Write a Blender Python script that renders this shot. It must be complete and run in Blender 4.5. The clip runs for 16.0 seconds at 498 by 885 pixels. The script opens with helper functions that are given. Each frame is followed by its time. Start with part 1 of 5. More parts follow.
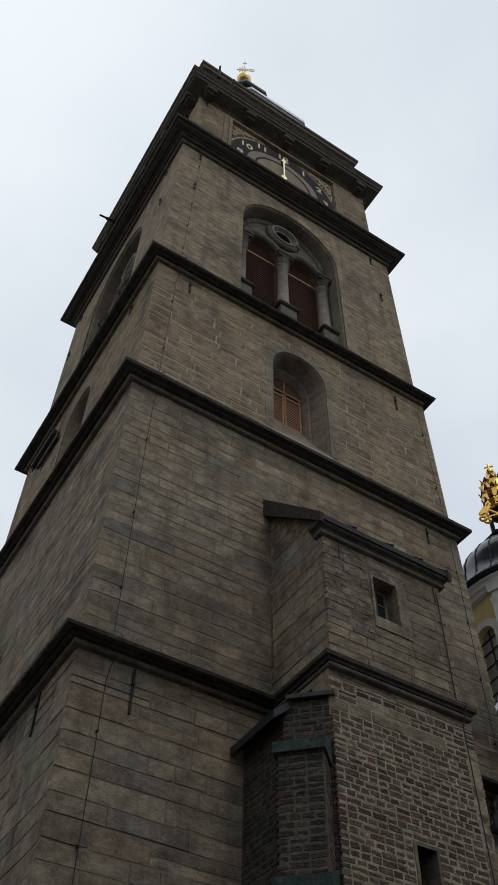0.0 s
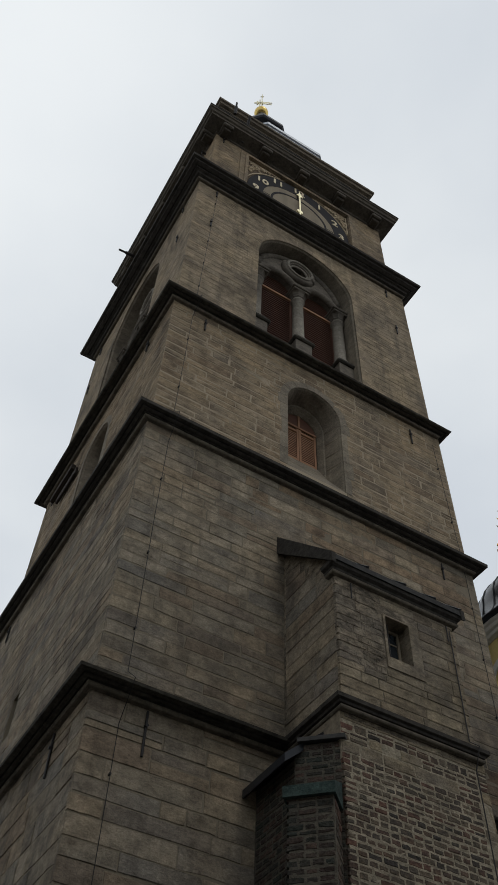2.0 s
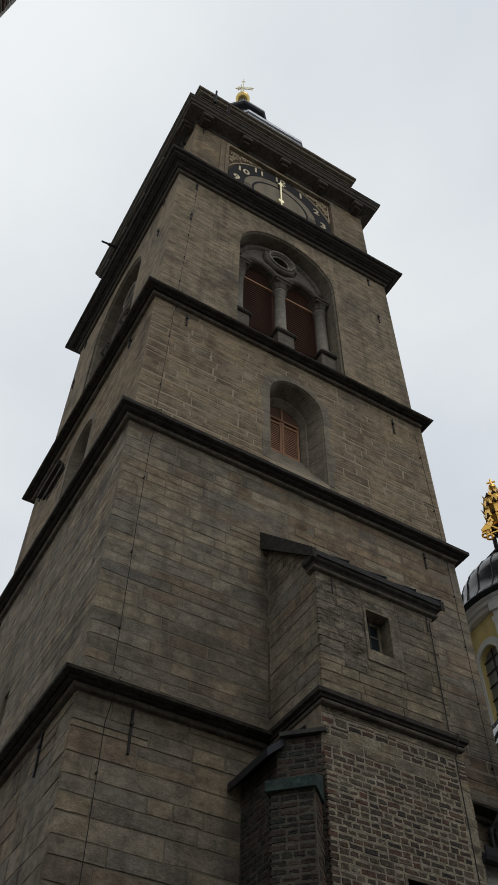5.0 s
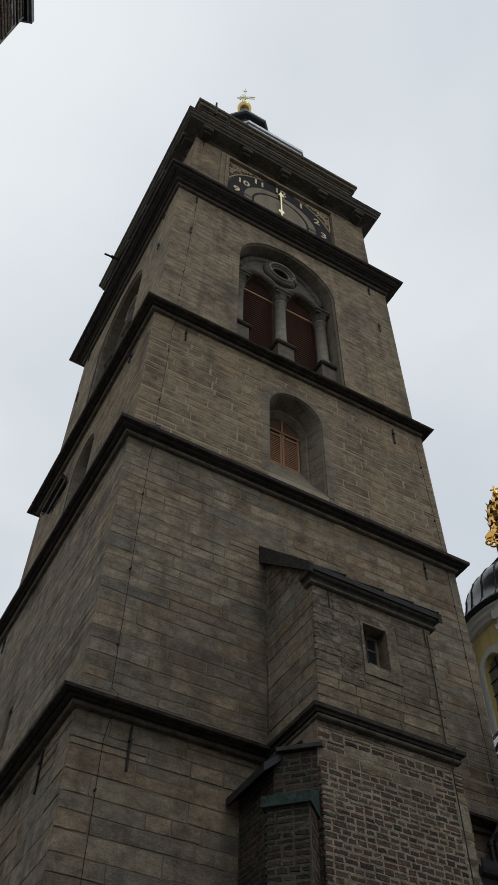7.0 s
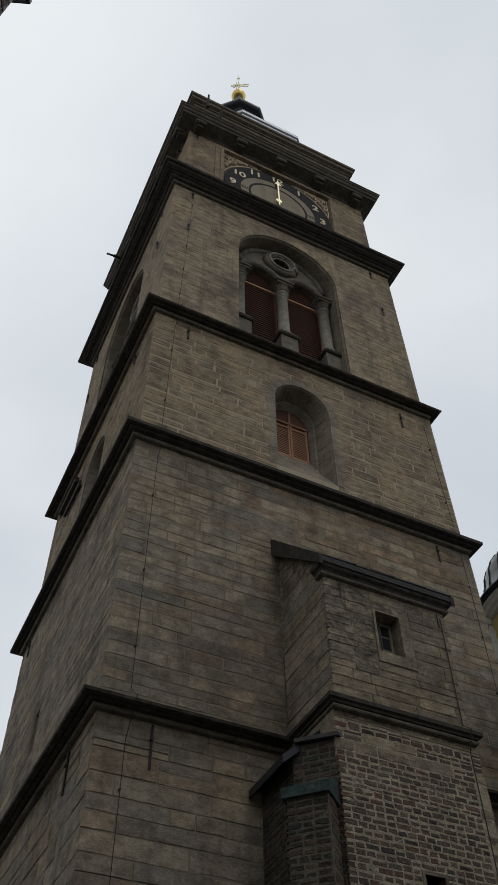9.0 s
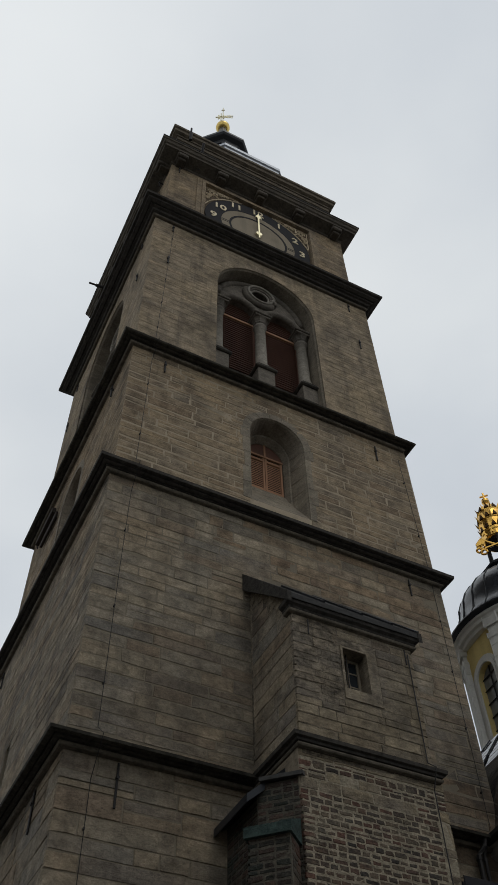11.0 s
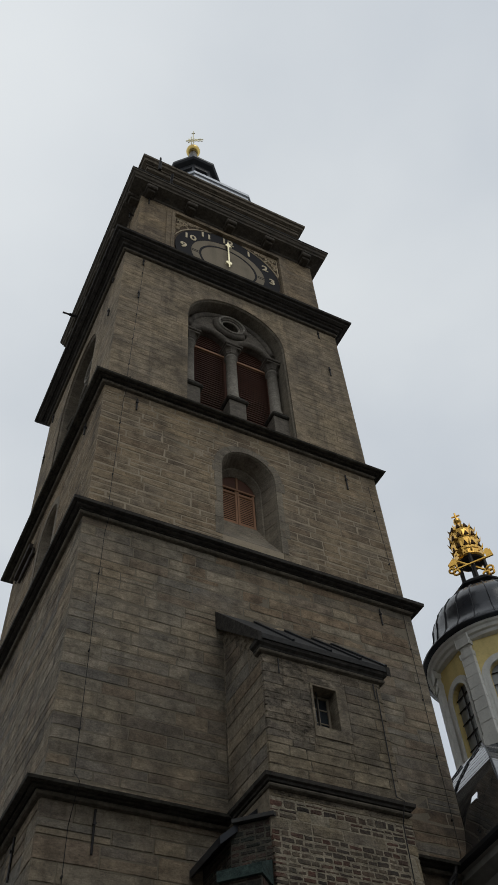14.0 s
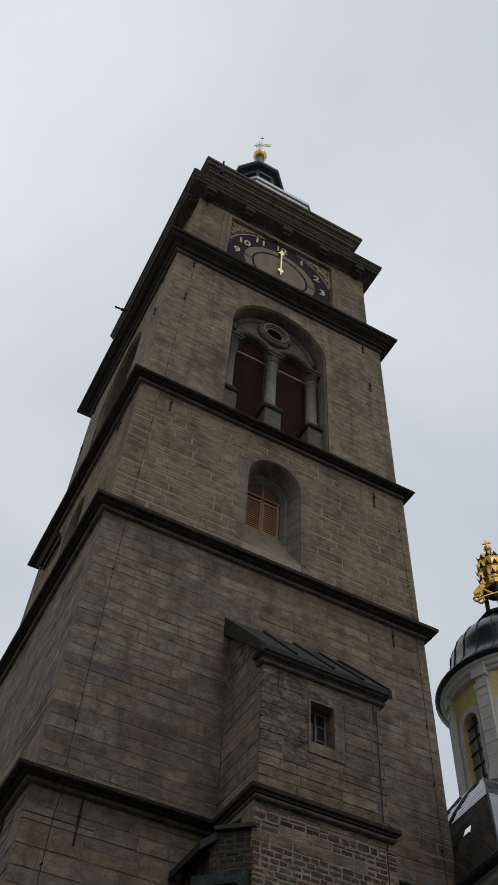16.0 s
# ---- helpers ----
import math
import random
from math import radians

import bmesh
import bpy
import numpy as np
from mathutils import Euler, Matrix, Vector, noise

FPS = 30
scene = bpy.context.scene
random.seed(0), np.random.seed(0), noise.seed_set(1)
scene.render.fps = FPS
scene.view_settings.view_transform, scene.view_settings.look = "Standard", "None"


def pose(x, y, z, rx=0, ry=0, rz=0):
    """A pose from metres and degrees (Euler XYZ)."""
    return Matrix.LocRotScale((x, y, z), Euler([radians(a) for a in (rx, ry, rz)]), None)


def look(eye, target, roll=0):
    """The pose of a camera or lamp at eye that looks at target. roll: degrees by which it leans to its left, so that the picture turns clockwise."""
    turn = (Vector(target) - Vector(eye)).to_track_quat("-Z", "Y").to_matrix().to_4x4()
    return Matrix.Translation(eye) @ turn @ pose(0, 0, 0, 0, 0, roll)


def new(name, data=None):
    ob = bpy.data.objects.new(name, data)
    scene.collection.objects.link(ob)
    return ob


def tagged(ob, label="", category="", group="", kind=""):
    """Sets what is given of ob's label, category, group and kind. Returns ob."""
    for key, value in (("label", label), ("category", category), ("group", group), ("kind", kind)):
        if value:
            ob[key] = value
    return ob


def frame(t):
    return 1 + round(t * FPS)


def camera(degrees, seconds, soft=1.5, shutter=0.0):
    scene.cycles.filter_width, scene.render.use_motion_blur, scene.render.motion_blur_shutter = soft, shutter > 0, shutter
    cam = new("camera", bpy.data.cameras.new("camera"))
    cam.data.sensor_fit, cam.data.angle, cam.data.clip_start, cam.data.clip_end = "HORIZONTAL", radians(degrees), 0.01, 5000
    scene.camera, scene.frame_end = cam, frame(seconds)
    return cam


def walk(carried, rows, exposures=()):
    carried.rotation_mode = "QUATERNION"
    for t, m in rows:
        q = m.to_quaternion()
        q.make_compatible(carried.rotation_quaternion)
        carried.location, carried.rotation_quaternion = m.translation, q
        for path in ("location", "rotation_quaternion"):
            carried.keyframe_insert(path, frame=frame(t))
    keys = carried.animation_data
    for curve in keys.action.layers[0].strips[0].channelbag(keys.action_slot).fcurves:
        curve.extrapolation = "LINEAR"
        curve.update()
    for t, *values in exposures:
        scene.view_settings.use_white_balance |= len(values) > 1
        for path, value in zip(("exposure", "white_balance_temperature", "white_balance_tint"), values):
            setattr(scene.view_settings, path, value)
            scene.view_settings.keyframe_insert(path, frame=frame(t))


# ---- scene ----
cam = camera(32.4, 16.0, soft=1.0)
PATH = [
    (0, (-3.918, -12.127, 1.884), (-3.257, -11.033, 3.422), 1.3),
    (0.5, (-3.915, -12.213, 1.948), (-3.244, -11.136, 3.494), 0.3),
    (1, (-3.972, -12.381, 1.948), (-3.306, -11.308, 3.499), 0.6),
    (1.5, (-4.003, -12.493, 1.975), (-3.376, -11.443, 3.557), 0.9),
    (2, (-3.964, -12.61, 1.946), (-3.37, -11.524, 3.517), 2.9),
    (2.5, (-3.954, -12.706, 1.958), (-3.368, -11.603, 3.52), 3.5),
    (3, (-3.952, -12.732, 1.95), (-3.377, -11.623, 3.512), 3.6),
    (3.5, (-3.933, -12.657, 1.971), (-3.332, -11.554, 3.527), 2.1),
    (4, (-3.974, -12.753, 1.964), (-3.351, -11.66, 3.519), 1.4),
    (6.5, (-3.937, -13.544, 2.004), (-3.312, -12.416, 3.533), 0.7),
    (7, (-3.848, -13.562, 2.0), (-3.246, -12.452, 3.551), 1.1),
    (7.5, (-3.795, -13.597, 2.008), (-3.254, -12.489, 3.583), 2.1),
    (8, (-3.746, -13.791, 1.975), (-3.229, -12.598, 3.494), 2.3),
    (8.5, (-3.787, -14.023, 1.959), (-3.23, -12.783, 3.426), 1.0),
    (9, (-3.721, -14.051, 1.986), (-3.146, -12.896, 3.514), -0.8),
    (9.5, (-3.6, -14.257, 1.978), (-3.022, -13.145, 3.537), -1.3),
    (10, (-3.56, -14.324, 1.996), (-2.984, -13.248, 3.581), -0.5),
    (12.5, (-3.611, -15.173, 2.009), (-2.984, -14.021, 3.519), -4.7),
    (13, (-3.631, -15.298, 2.043), (-2.984, -14.174, 3.565), -5.2),
    (13.5, (-3.646, -15.536, 2.075), (-3.021, -14.439, 3.626), -4.7),
    (14, (-3.695, -15.657, 2.083), (-3.08, -14.583, 3.654), -4.5),
    (14.5, (-3.596, -15.727, 2.117), (-3.028, -14.653, 3.706), -2.4),
    (15, (-3.513, -15.994, 2.106), (-2.942, -14.896, 3.676), -0.2),
    (15.5, (-3.3, -16.097, 2.087), (-2.745, -14.985, 3.654), 2.3),
    (16, (-3.158, -16.141, 2.092), (-2.652, -15.018, 3.668), 4.8),
]


# ---- world and light: pale overcast sky, weak wide sun ----
EXPOSURES = [(0.0, 0.2, 6380, 10), (2.5, 0.10, 6580, 10), (4.2, 0.12, 6600, 10), (6.5, 0.16, 6518, 10), (7.0, 0.08, 6500, 10), (7.5, -0.03, 6503, 10), (8.0, 0.04, 6506, 10), (8.5, 0.13, 6509, 10), (9.0, 0.07, 6512, 10), (9.6, 0.0, 6516, 10), (10.2, -0.04, 6520, 10), (12.3, 0.08, 6650, 10), (13.0, 0.03, 6613, 10), (14.0, -0.05, 6500, 10), (16.0, -0.06, 6430, 10)]
world = bpy.data.worlds.new("overcast_sky")
scene.world = world
world.use_nodes = True
wn, wl = world.node_tree.nodes, world.node_tree.links
wn.clear()
w_out, w_bg = wn.new("ShaderNodeOutputWorld"), wn.new("ShaderNodeBackground")
w_sky = wn.new("ShaderNodeTexSky")
w_sky.sky_type, w_sky.sun_disc = "NISHITA", False
w_sky.sun_elevation, w_sky.sun_rotation = radians(56), radians(175)
w_co, w_map, w_noise = wn.new("ShaderNodeTexCoord"), wn.new("ShaderNodeMapping"), wn.new("ShaderNodeTexNoise")
w_map.inputs["Scale"].default_value = (1.0, 1.0, 1.6)
w_noise.inputs["Scale"].default_value, w_noise.inputs["Detail"].default_value = 2.3, 5.0
w_noise.inputs["Roughness"].default_value = 0.45
w_ramp = wn.new("ShaderNodeValToRGB")
w_ramp.color_ramp.elements[0].position, w_ramp.color_ramp.elements[0].color = 0.30, (5.72, 6.22, 6.8, 1)
w_ramp.color_ramp.elements[1].position, w_ramp.color_ramp.elements[1].color = 0.72, (7.6, 7.98, 8.2, 1)
w_mix = wn.new("ShaderNodeMixRGB")
w_mix.inputs["Fac"].default_value = 0.94
wl.new(w_co.outputs["Generated"], w_map.inputs["Vector"])
wl.new(w_map.outputs["Vector"], w_noise.inputs["Vector"])
wl.new(w_noise.outputs["Fac"], w_ramp.inputs["Fac"])
wl.new(w_sky.outputs["Color"], w_mix.inputs["Color1"])
wl.new(w_ramp.outputs["Color"], w_mix.inputs["Color2"])
w_dot, w_near, w_lift = wn.new("ShaderNodeVectorMath"), wn.new("ShaderNodeMapRange"), wn.new("ShaderNodeMixRGB")
w_dot.operation, w_dot.inputs[1].default_value = "DOT_PRODUCT", (-0.33, 0.29, 0.90)
w_near.interpolation_type = "SMOOTHSTEP"
w_near.inputs["From Min"].default_value, w_near.inputs["From Max"].default_value, w_near.inputs["To Max"].default_value = 0.86, 1.0, 0.5
w_lift.inputs["Color2"].default_value = (8.7, 9.05, 9.25, 1)
wl.new(w_co.outputs["Generated"], w_dot.inputs[0])
wl.new(w_dot.outputs["Value"], w_near.inputs["Value"])
wl.new(w_near.outputs["Result"], w_lift.inputs["Fac"])
wl.new(w_mix.outputs["Color"], w_lift.inputs["Color1"])
wl.new(w_lift.outputs["Color"], w_bg.inputs["Color"])
w_bg.inputs["Strength"].default_value = 0.1
wl.new(w_bg.outputs["Background"], w_out.inputs["Surface"])
sun = new("sun", bpy.data.lights.new("sun", "SUN"))
sun.data.energy, sun.data.angle, sun.data.color = 0.35, radians(25), (1.0, 0.97, 0.92)
sun.matrix_world = look((8, -30, 60), (5, 5, 8))
walk(cam, [(t, look(eye, target, roll)) for t, eye, target, roll in PATH], EXPOSURES)

# ---- materials ----


def material(name, colors, rough=0.9, metal=0.0, grain=30.0, bump=0.25, stain=0.5, stain_scale=0.5, streak=0.35,
             vary=0.5, island=False, smear=None, mottle=0.0, warm=None, gloss=0.5, dark=(0.03, 0.028, 0.025)):
    """A weathered surface: a colour picked for each piece, grain, and stains that run downwards."""
    m = bpy.data.materials.new(name)
    m.use_nodes = True
    n, l = m.node_tree.nodes, m.node_tree.links
    b = n["Principled BSDF"]
    b.inputs["Roughness"].default_value, b.inputs["Metallic"].default_value = rough, metal
    b.inputs["Specular IOR Level"].default_value = 0.12 if rough > 0.8 else gloss
    if island:
        pick = n.new("ShaderNodeNewGeometry").outputs["Random Per Island"]
    else:
        pick = n.new("ShaderNodeObjectInfo").outputs["Random"]
    ramp = n.new("ShaderNodeValToRGB")
    ramp.color_ramp.interpolation = "LINEAR"
    e = ramp.color_ramp.elements
    while len(e) < len(colors):
        e.new(0.5)
    for i, c in enumerate(colors):
        e[i].position, e[i].color = i / max(1, len(colors) - 1), (*c, 1)
    geo = n.new("ShaderNodeNewGeometry")
    fine, wide, run = (n.new("ShaderNodeTexNoise") for _ in range(3))
    fine.inputs["Scale"].default_value, fine.inputs["Detail"].default_value = grain, 6
    wide.inputs["Scale"].default_value, wide.inputs["Detail"].default_value = stain_scale, 6
    wide.inputs["Roughness"].default_value = 0.6
    mp = n.new("ShaderNodeMapping")
    mp.inputs["Scale"].default_value = (2.2, 2.2, 0.22)
    run.inputs["Scale"].default_value, run.inputs["Detail"].default_value = 1.0, 5
    for t in (fine, wide):
        l.new(geo.outputs["Position"], t.inputs["Vector"])
    l.new(geo.outputs["Position"], mp.inputs["Vector"])
    l.new(mp.outputs["Vector"], run.inputs["Vector"])
    add = n.new("ShaderNodeMath")
    add.operation = "MULTIPLY_ADD"
    add.inputs[1].default_value = vary
    l.new(pick, add.inputs[0])
    sh = n.new("ShaderNodeMath")
    sh.operation, sh.inputs[1].default_value = "MULTIPLY", 1 - vary
    l.new(wide.outputs["Fac"], sh.inputs[0])
    l.new(sh.outputs[0], add.inputs[2])
    l.new(add.outputs[0], ramp.inputs["Fac"])

    def darken(col, fac, lo, hi, amount, to):
        r = n.new("ShaderNodeMapRange")
        r.inputs["From Min"].default_value, r.inputs["From Max"].default_value = lo, hi
        r.inputs["To Max"].default_value = amount
        l.new(fac, r.inputs["Value"])
        x = n.new("ShaderNodeMixRGB")
        x.inputs["Color2"].default_value = (*to, 1)
        l.new(r.outputs["Result"], x.inputs["Fac"])
        l.new(col, x.inputs["Color1"])
        return x.outputs["Color"]
    c = ramp.outputs["Color"]
    height = fine.outputs["Fac"]
    if mottle:
        # patches of crust and worn, paler stone, and a drift of the hue
        mot, hue = n.new("ShaderNodeTexNoise"), n.new("ShaderNodeTexNoise")
        mot.inputs["Scale"].default_value, mot.inputs["Detail"].default_value = 3.4, 9
        mot.inputs["Roughness"].default_value = 0.8
        hue.inputs["Scale"].default_value, hue.inputs["Detail"].default_value = 0.7, 4
        flat = n.new("ShaderNodeMapping")
        flat.inputs["Scale"].default_value = (1.0, 1.0, 1.9)
        l.new(geo.outputs["Position"], flat.inputs["Vector"])
        l.new(flat.outputs["Vector"], mot.inputs["Vector"])
        l.new(geo.outputs["Position"], hue.inputs["Vector"])
        if warm:
            wr = n.new("ShaderNodeMapRange")
            wr.inputs["From Min"].default_value, wr.inputs["From Max"].default_value, wr.inputs["To Max"].default_value = 0.42, 0.68, 0.5
            wx = n.new("ShaderNodeMixRGB")
            wx.inputs["Color2"].default_value = (*warm, 1)
            l.new(hue.outputs["Fac"], wr.inputs["Value"])
            l.new(wr.outputs["Result"], wx.inputs["Fac"])
            l.new(c, wx.inputs["Color1"])
            c = wx.outputs["Color"]
        mr = n.new("ShaderNodeMapRange")
        mr.inputs["From Min"].default_value, mr.inputs["From Max"].default_value = 0.34, 0.66
        mr.inputs["To Min"].default_value, mr.inputs["To Max"].default_value = 1 - mottle, 1 + mottle
        l.new(mot.outputs["Fac"], mr.inputs["Value"])
        mx = n.new("ShaderNodeVectorMath")
        mx.operation = "SCALE"
        l.new(c, mx.inputs[0])
        l.new(mr.outputs["Result"], mx.inputs["Scale"])
        c = mx.outputs["Vector"]
        hs = n.new("ShaderNodeMath")
        hs.operation = "ADD"
        l.new(fine.outputs["Fac"], hs.inputs[0])
        l.new(mot.outputs["Fac"], hs.inputs[1])
        height = hs.outputs[0]
    c = darken(c, run.outputs["Fac"], 0.50, 0.78, streak, dark)
    c = darken(c, wide.outputs["Fac"], 0.50, 0.75, stain, dark)
    if mottle:
        c = darken(c, fine.outputs["Fac"], 0.47, 0.26, 0.25, tuple(v * 1.25 for v in max(colors)))
    c = darken(c, fine.outputs["Fac"], 0.48, 0.76, 0.5 if mottle else 0.25, tuple(v * 0.5 for v in colors[0]))
    if smear:
        # old pointing dragged over the faces in patches
        sm = n.new("ShaderNodeTexNoise")
        sm.inputs["Scale"].default_value, sm.inputs["Detail"].default_value, sm.inputs["Roughness"].default_value = 1.5, 8, 0.68
        l.new(geo.outputs["Position"], sm.inputs["Vector"])
        c = darken(c, sm.outputs["Fac"], 0.56, 0.66, 0.7, smear)
    l.new(c, b.inputs["Base Color"])
    bm_ = n.new("ShaderNodeBump")
    bm_.inputs["Strength"].default_value, bm_.inputs["Distance"].default_value = bump, 0.05
    l.new(height, bm_.inputs["Height"])
    l.new(bm_.outputs["Normal"], b.inputs["Normal"])
    return m


def ashlar(name, colors, warm, island=False, bed=0.16, patch=0.30, soot=0.6, run_dark=0.4, bump=0.5, region=0.30, ochre=0.55, dark=(0.035, 0.032, 0.029)):
    """Dressed sandstone: a tone for each block, bedding that runs level, wide drifts of hue, soot patches and rain streaks."""
    m = bpy.data.materials.new(name)
    m.use_nodes = True
    n, l = m.node_tree.nodes, m.node_tree.links
    b = n["Principled BSDF"]
    b.inputs["Roughness"].default_value, b.inputs["Specular IOR Level"].default_value = 0.92, 0.12
    geo = n.new("ShaderNodeNewGeometry")
    pick = geo.outputs["Random Per Island"] if island else n.new("ShaderNodeObjectInfo").outputs["Random"]

    def noise_at(scale, stretch, detail, roughness=0.55):
        mp, t = n.new("ShaderNodeMapping"), n.new("ShaderNodeTexNoise")
        mp.inputs["Scale"].default_value = stretch
        t.inputs["Scale"].default_value, t.inputs["Detail"].default_value, t.inputs["Roughness"].default_value = scale, detail, roughness
        l.new(geo.outputs["Position"], mp.inputs["Vector"])
        l.new(mp.outputs["Vector"], t.inputs["Vector"])
        return t.outputs["Fac"]

    def span(value, lo, hi, to_lo, to_hi):
        r = n.new("ShaderNodeMapRange")
        for key, v in (("From Min", lo), ("From Max", hi), ("To Min", to_lo), ("To Max", to_hi)):
            r.inputs[key].default_value = v
        l.new(value, r.inputs["Value"])
        return r.outputs["Result"]

    def times(col, value):
        v = n.new("ShaderNodeVectorMath")
        v.operation = "SCALE"
        l.new(col, v.inputs[0])
        l.new(value, v.inputs["Scale"])
        return v.outputs["Vector"]

    def blend(col, value, to):
        x = n.new("ShaderNodeMixRGB")
        x.inputs["Color2"].default_value = (*to, 1)
        l.new(value, x.inputs["Fac"])
        l.new(col, x.inputs["Color1"])
        return x.outputs["Color"]
    ramp = n.new("ShaderNodeValToRGB")
    e = ramp.color_ramp.elements
    while len(e) < len(colors):
        e.new(0.5)
    for i, col in enumerate(colors):
        e[i].position, e[i].color = i / (len(colors) - 1), (*col, 1)
    l.new(pick, ramp.inputs["Fac"])
    c = ramp.outputs["Color"]
    c = blend(c, span(noise_at(region, (1, 1, 1), 4), 0.42, 0.66, 0.0, ochre), warm)
    bedding = noise_at(1.5, (1, 1, 9), 5, 0.65)
    grit = noise_at(15, (1, 1, 1.7), 8, 0.8)
    blotch = noise_at(2.6, (1, 1, 1.5), 8, 0.68)
    c = times(c, span(bedding, 0.32, 0.68, 1 - bed, 1 + bed))
    c = times(c, span(blotch, 0.34, 0.68, 1 + patch, 1 - patch))
    c = times(c, span(grit, 0.32, 0.68, 0.60, 1.40))
    c = blend(c, span(noise_at(0.55, (1, 1, 0.8), 7, 0.62), 0.50, 0.70, 0.0, soot), dark)
    c = blend(c, span(noise_at(1.0, (2.6, 2.6, 0.2), 5), 0.52, 0.76, 0.0, run_dark), dark)
    l.new(c, b.inputs["Base Color"])
    add = n.new("ShaderNodeMath")
    add.operation = "ADD"
    l.new(blotch, add.inputs[0])
    l.new(grit, add.inputs[1])
    bp = n.new("ShaderNodeBump")
    bp.inputs["Strength"].default_value, bp.inputs["Distance"].default_value = bump, 0.03
    l.new(add.outputs[0], bp.inputs["Height"])
    l.new(bp.outputs["Normal"], b.inputs["Normal"])
    return m


STONE_COLORS = [(0.114, 0.099, 0.079), (0.190, 0.160, 0.118), (0.147, 0.131, 0.107), (0.216, 0.178, 0.126), (0.164, 0.126, 0.090), (0.132, 0.119, 0.101), (0.240, 0.200, 0.146)]
M_STONE = ashlar("sandstone_ashlar", STONE_COLORS, (0.225, 0.168, 0.105), bed=0.10, patch=0.44, soot=0.78, bump=0.7, region=0.5, ochre=0.45)
M_STONE_JOINED = ashlar("sandstone_masonry", STONE_COLORS, (0.225, 0.168, 0.105), bed=0.10, patch=0.44, soot=0.78, bump=0.7, region=0.5, ochre=0.45, island=True)
WARM_COLORS = [(0.138, 0.107, 0.075), (0.186, 0.145, 0.099), (0.155, 0.126, 0.093), (0.206, 0.157, 0.104), (0.148, 0.109, 0.073), (0.232, 0.186, 0.128)]
M_STONE_WARM = ashlar("warm_sandstone_ashlar", WARM_COLORS, (0.265, 0.195, 0.115), bed=0.15, patch=0.40, soot=0.6, bump=0.7, region=0.5)
M_STONE_SMOOTH = ashlar("smooth_sandstone_ashlar", [(0.184, 0.148, 0.105), (0.216, 0.172, 0.120), (0.198, 0.160, 0.115), (0.234, 0.182, 0.123)], (0.265, 0.204, 0.126), bed=0.12, patch=0.40, soot=0.6, run_dark=0.55, bump=0.5, region=0.5)
M_STONE_OCHRE = ashlar("ochre_sandstone_ashlar", [(0.150, 0.104, 0.068), (0.195, 0.142, 0.092), (0.128, 0.094, 0.066), (0.215, 0.164, 0.108)], (0.195, 0.148, 0.096), bed=0.10, patch=0.5, soot=0.85, bump=0.7, region=0.6)
M_SURROUND = ashlar("grey_dressed_surround", [(0.140, 0.120, 0.092), (0.172, 0.146, 0.112), (0.155, 0.133, 0.103)], (0.21, 0.175, 0.125), bed=0.07, patch=0.25, soot=0.45, bump=0.25)
M_MORTAR = material("brown_joint_mortar", [(0.13, 0.110, 0.082), (0.20, 0.168, 0.122)], grain=25, bump=0.4)
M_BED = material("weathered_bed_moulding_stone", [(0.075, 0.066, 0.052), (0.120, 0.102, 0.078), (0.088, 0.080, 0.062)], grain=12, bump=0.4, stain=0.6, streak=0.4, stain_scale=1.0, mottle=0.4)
M_ANNEX = material("weathered_grey_plaster", [(0.28, 0.265, 0.235), (0.36, 0.34, 0.305)], grain=14, bump=0.2, stain=0.4, streak=0.4)
M_POINTING = material("pale_lime_pointing", [(0.24, 0.196, 0.138), (0.31, 0.255, 0.182)], grain=25, bump=0.4, stain=0.7, stain_scale=0.9)
M_MORTAR_PALE = material("pale_joint_mortar", [(0.145, 0.118, 0.085), (0.19, 0.155, 0.112)], grain=25, bump=0.4)
M_TRIM = material("dressed_sandstone", [(0.165, 0.138, 0.105), (0.225, 0.185, 0.135), (0.19, 0.152, 0.112)], grain=12, bump=0.35, stain=0.5, streak=0.5, stain_scale=0.9, mottle=0.35, warm=(0.19, 0.155, 0.11))
M_SHAFT = material("pale_column_stone", [(0.175, 0.158, 0.132), (0.235, 0.212, 0.175)], grain=16, bump=0.2, stain=0.5, streak=0.4, stain_scale=1.2, mottle=0.3)
M_TRACERY = material("grey_tracery_stone", [(0.095, 0.083, 0.068), (0.14, 0.121, 0.098)], grain=14, bump=0.15, stain=0.55, streak=0.5, stain_scale=1.1, mottle=0.35)
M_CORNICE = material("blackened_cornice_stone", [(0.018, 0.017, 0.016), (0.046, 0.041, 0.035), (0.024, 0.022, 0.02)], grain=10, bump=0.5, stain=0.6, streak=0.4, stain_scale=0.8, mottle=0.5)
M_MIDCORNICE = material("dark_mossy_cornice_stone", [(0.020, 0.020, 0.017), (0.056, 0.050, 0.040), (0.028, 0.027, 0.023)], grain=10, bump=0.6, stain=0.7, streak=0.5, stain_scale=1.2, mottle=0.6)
M_TOPCORNICE = material("brown_cornice_stone", [(0.042, 0.036, 0.029), (0.10, 0.083, 0.062)], grain=10, bump=0.4, stain=0.6, streak=0.5, stain_scale=0.8, mottle=0.4)
M_ATTIC = material("brown_attic_stone", [(0.075, 0.062, 0.047), (0.135, 0.110, 0.080), (0.095, 0.078, 0.058)], grain=10, bump=0.4, stain=0.6, streak=0.5, stain_scale=0.8, mottle=0.4)
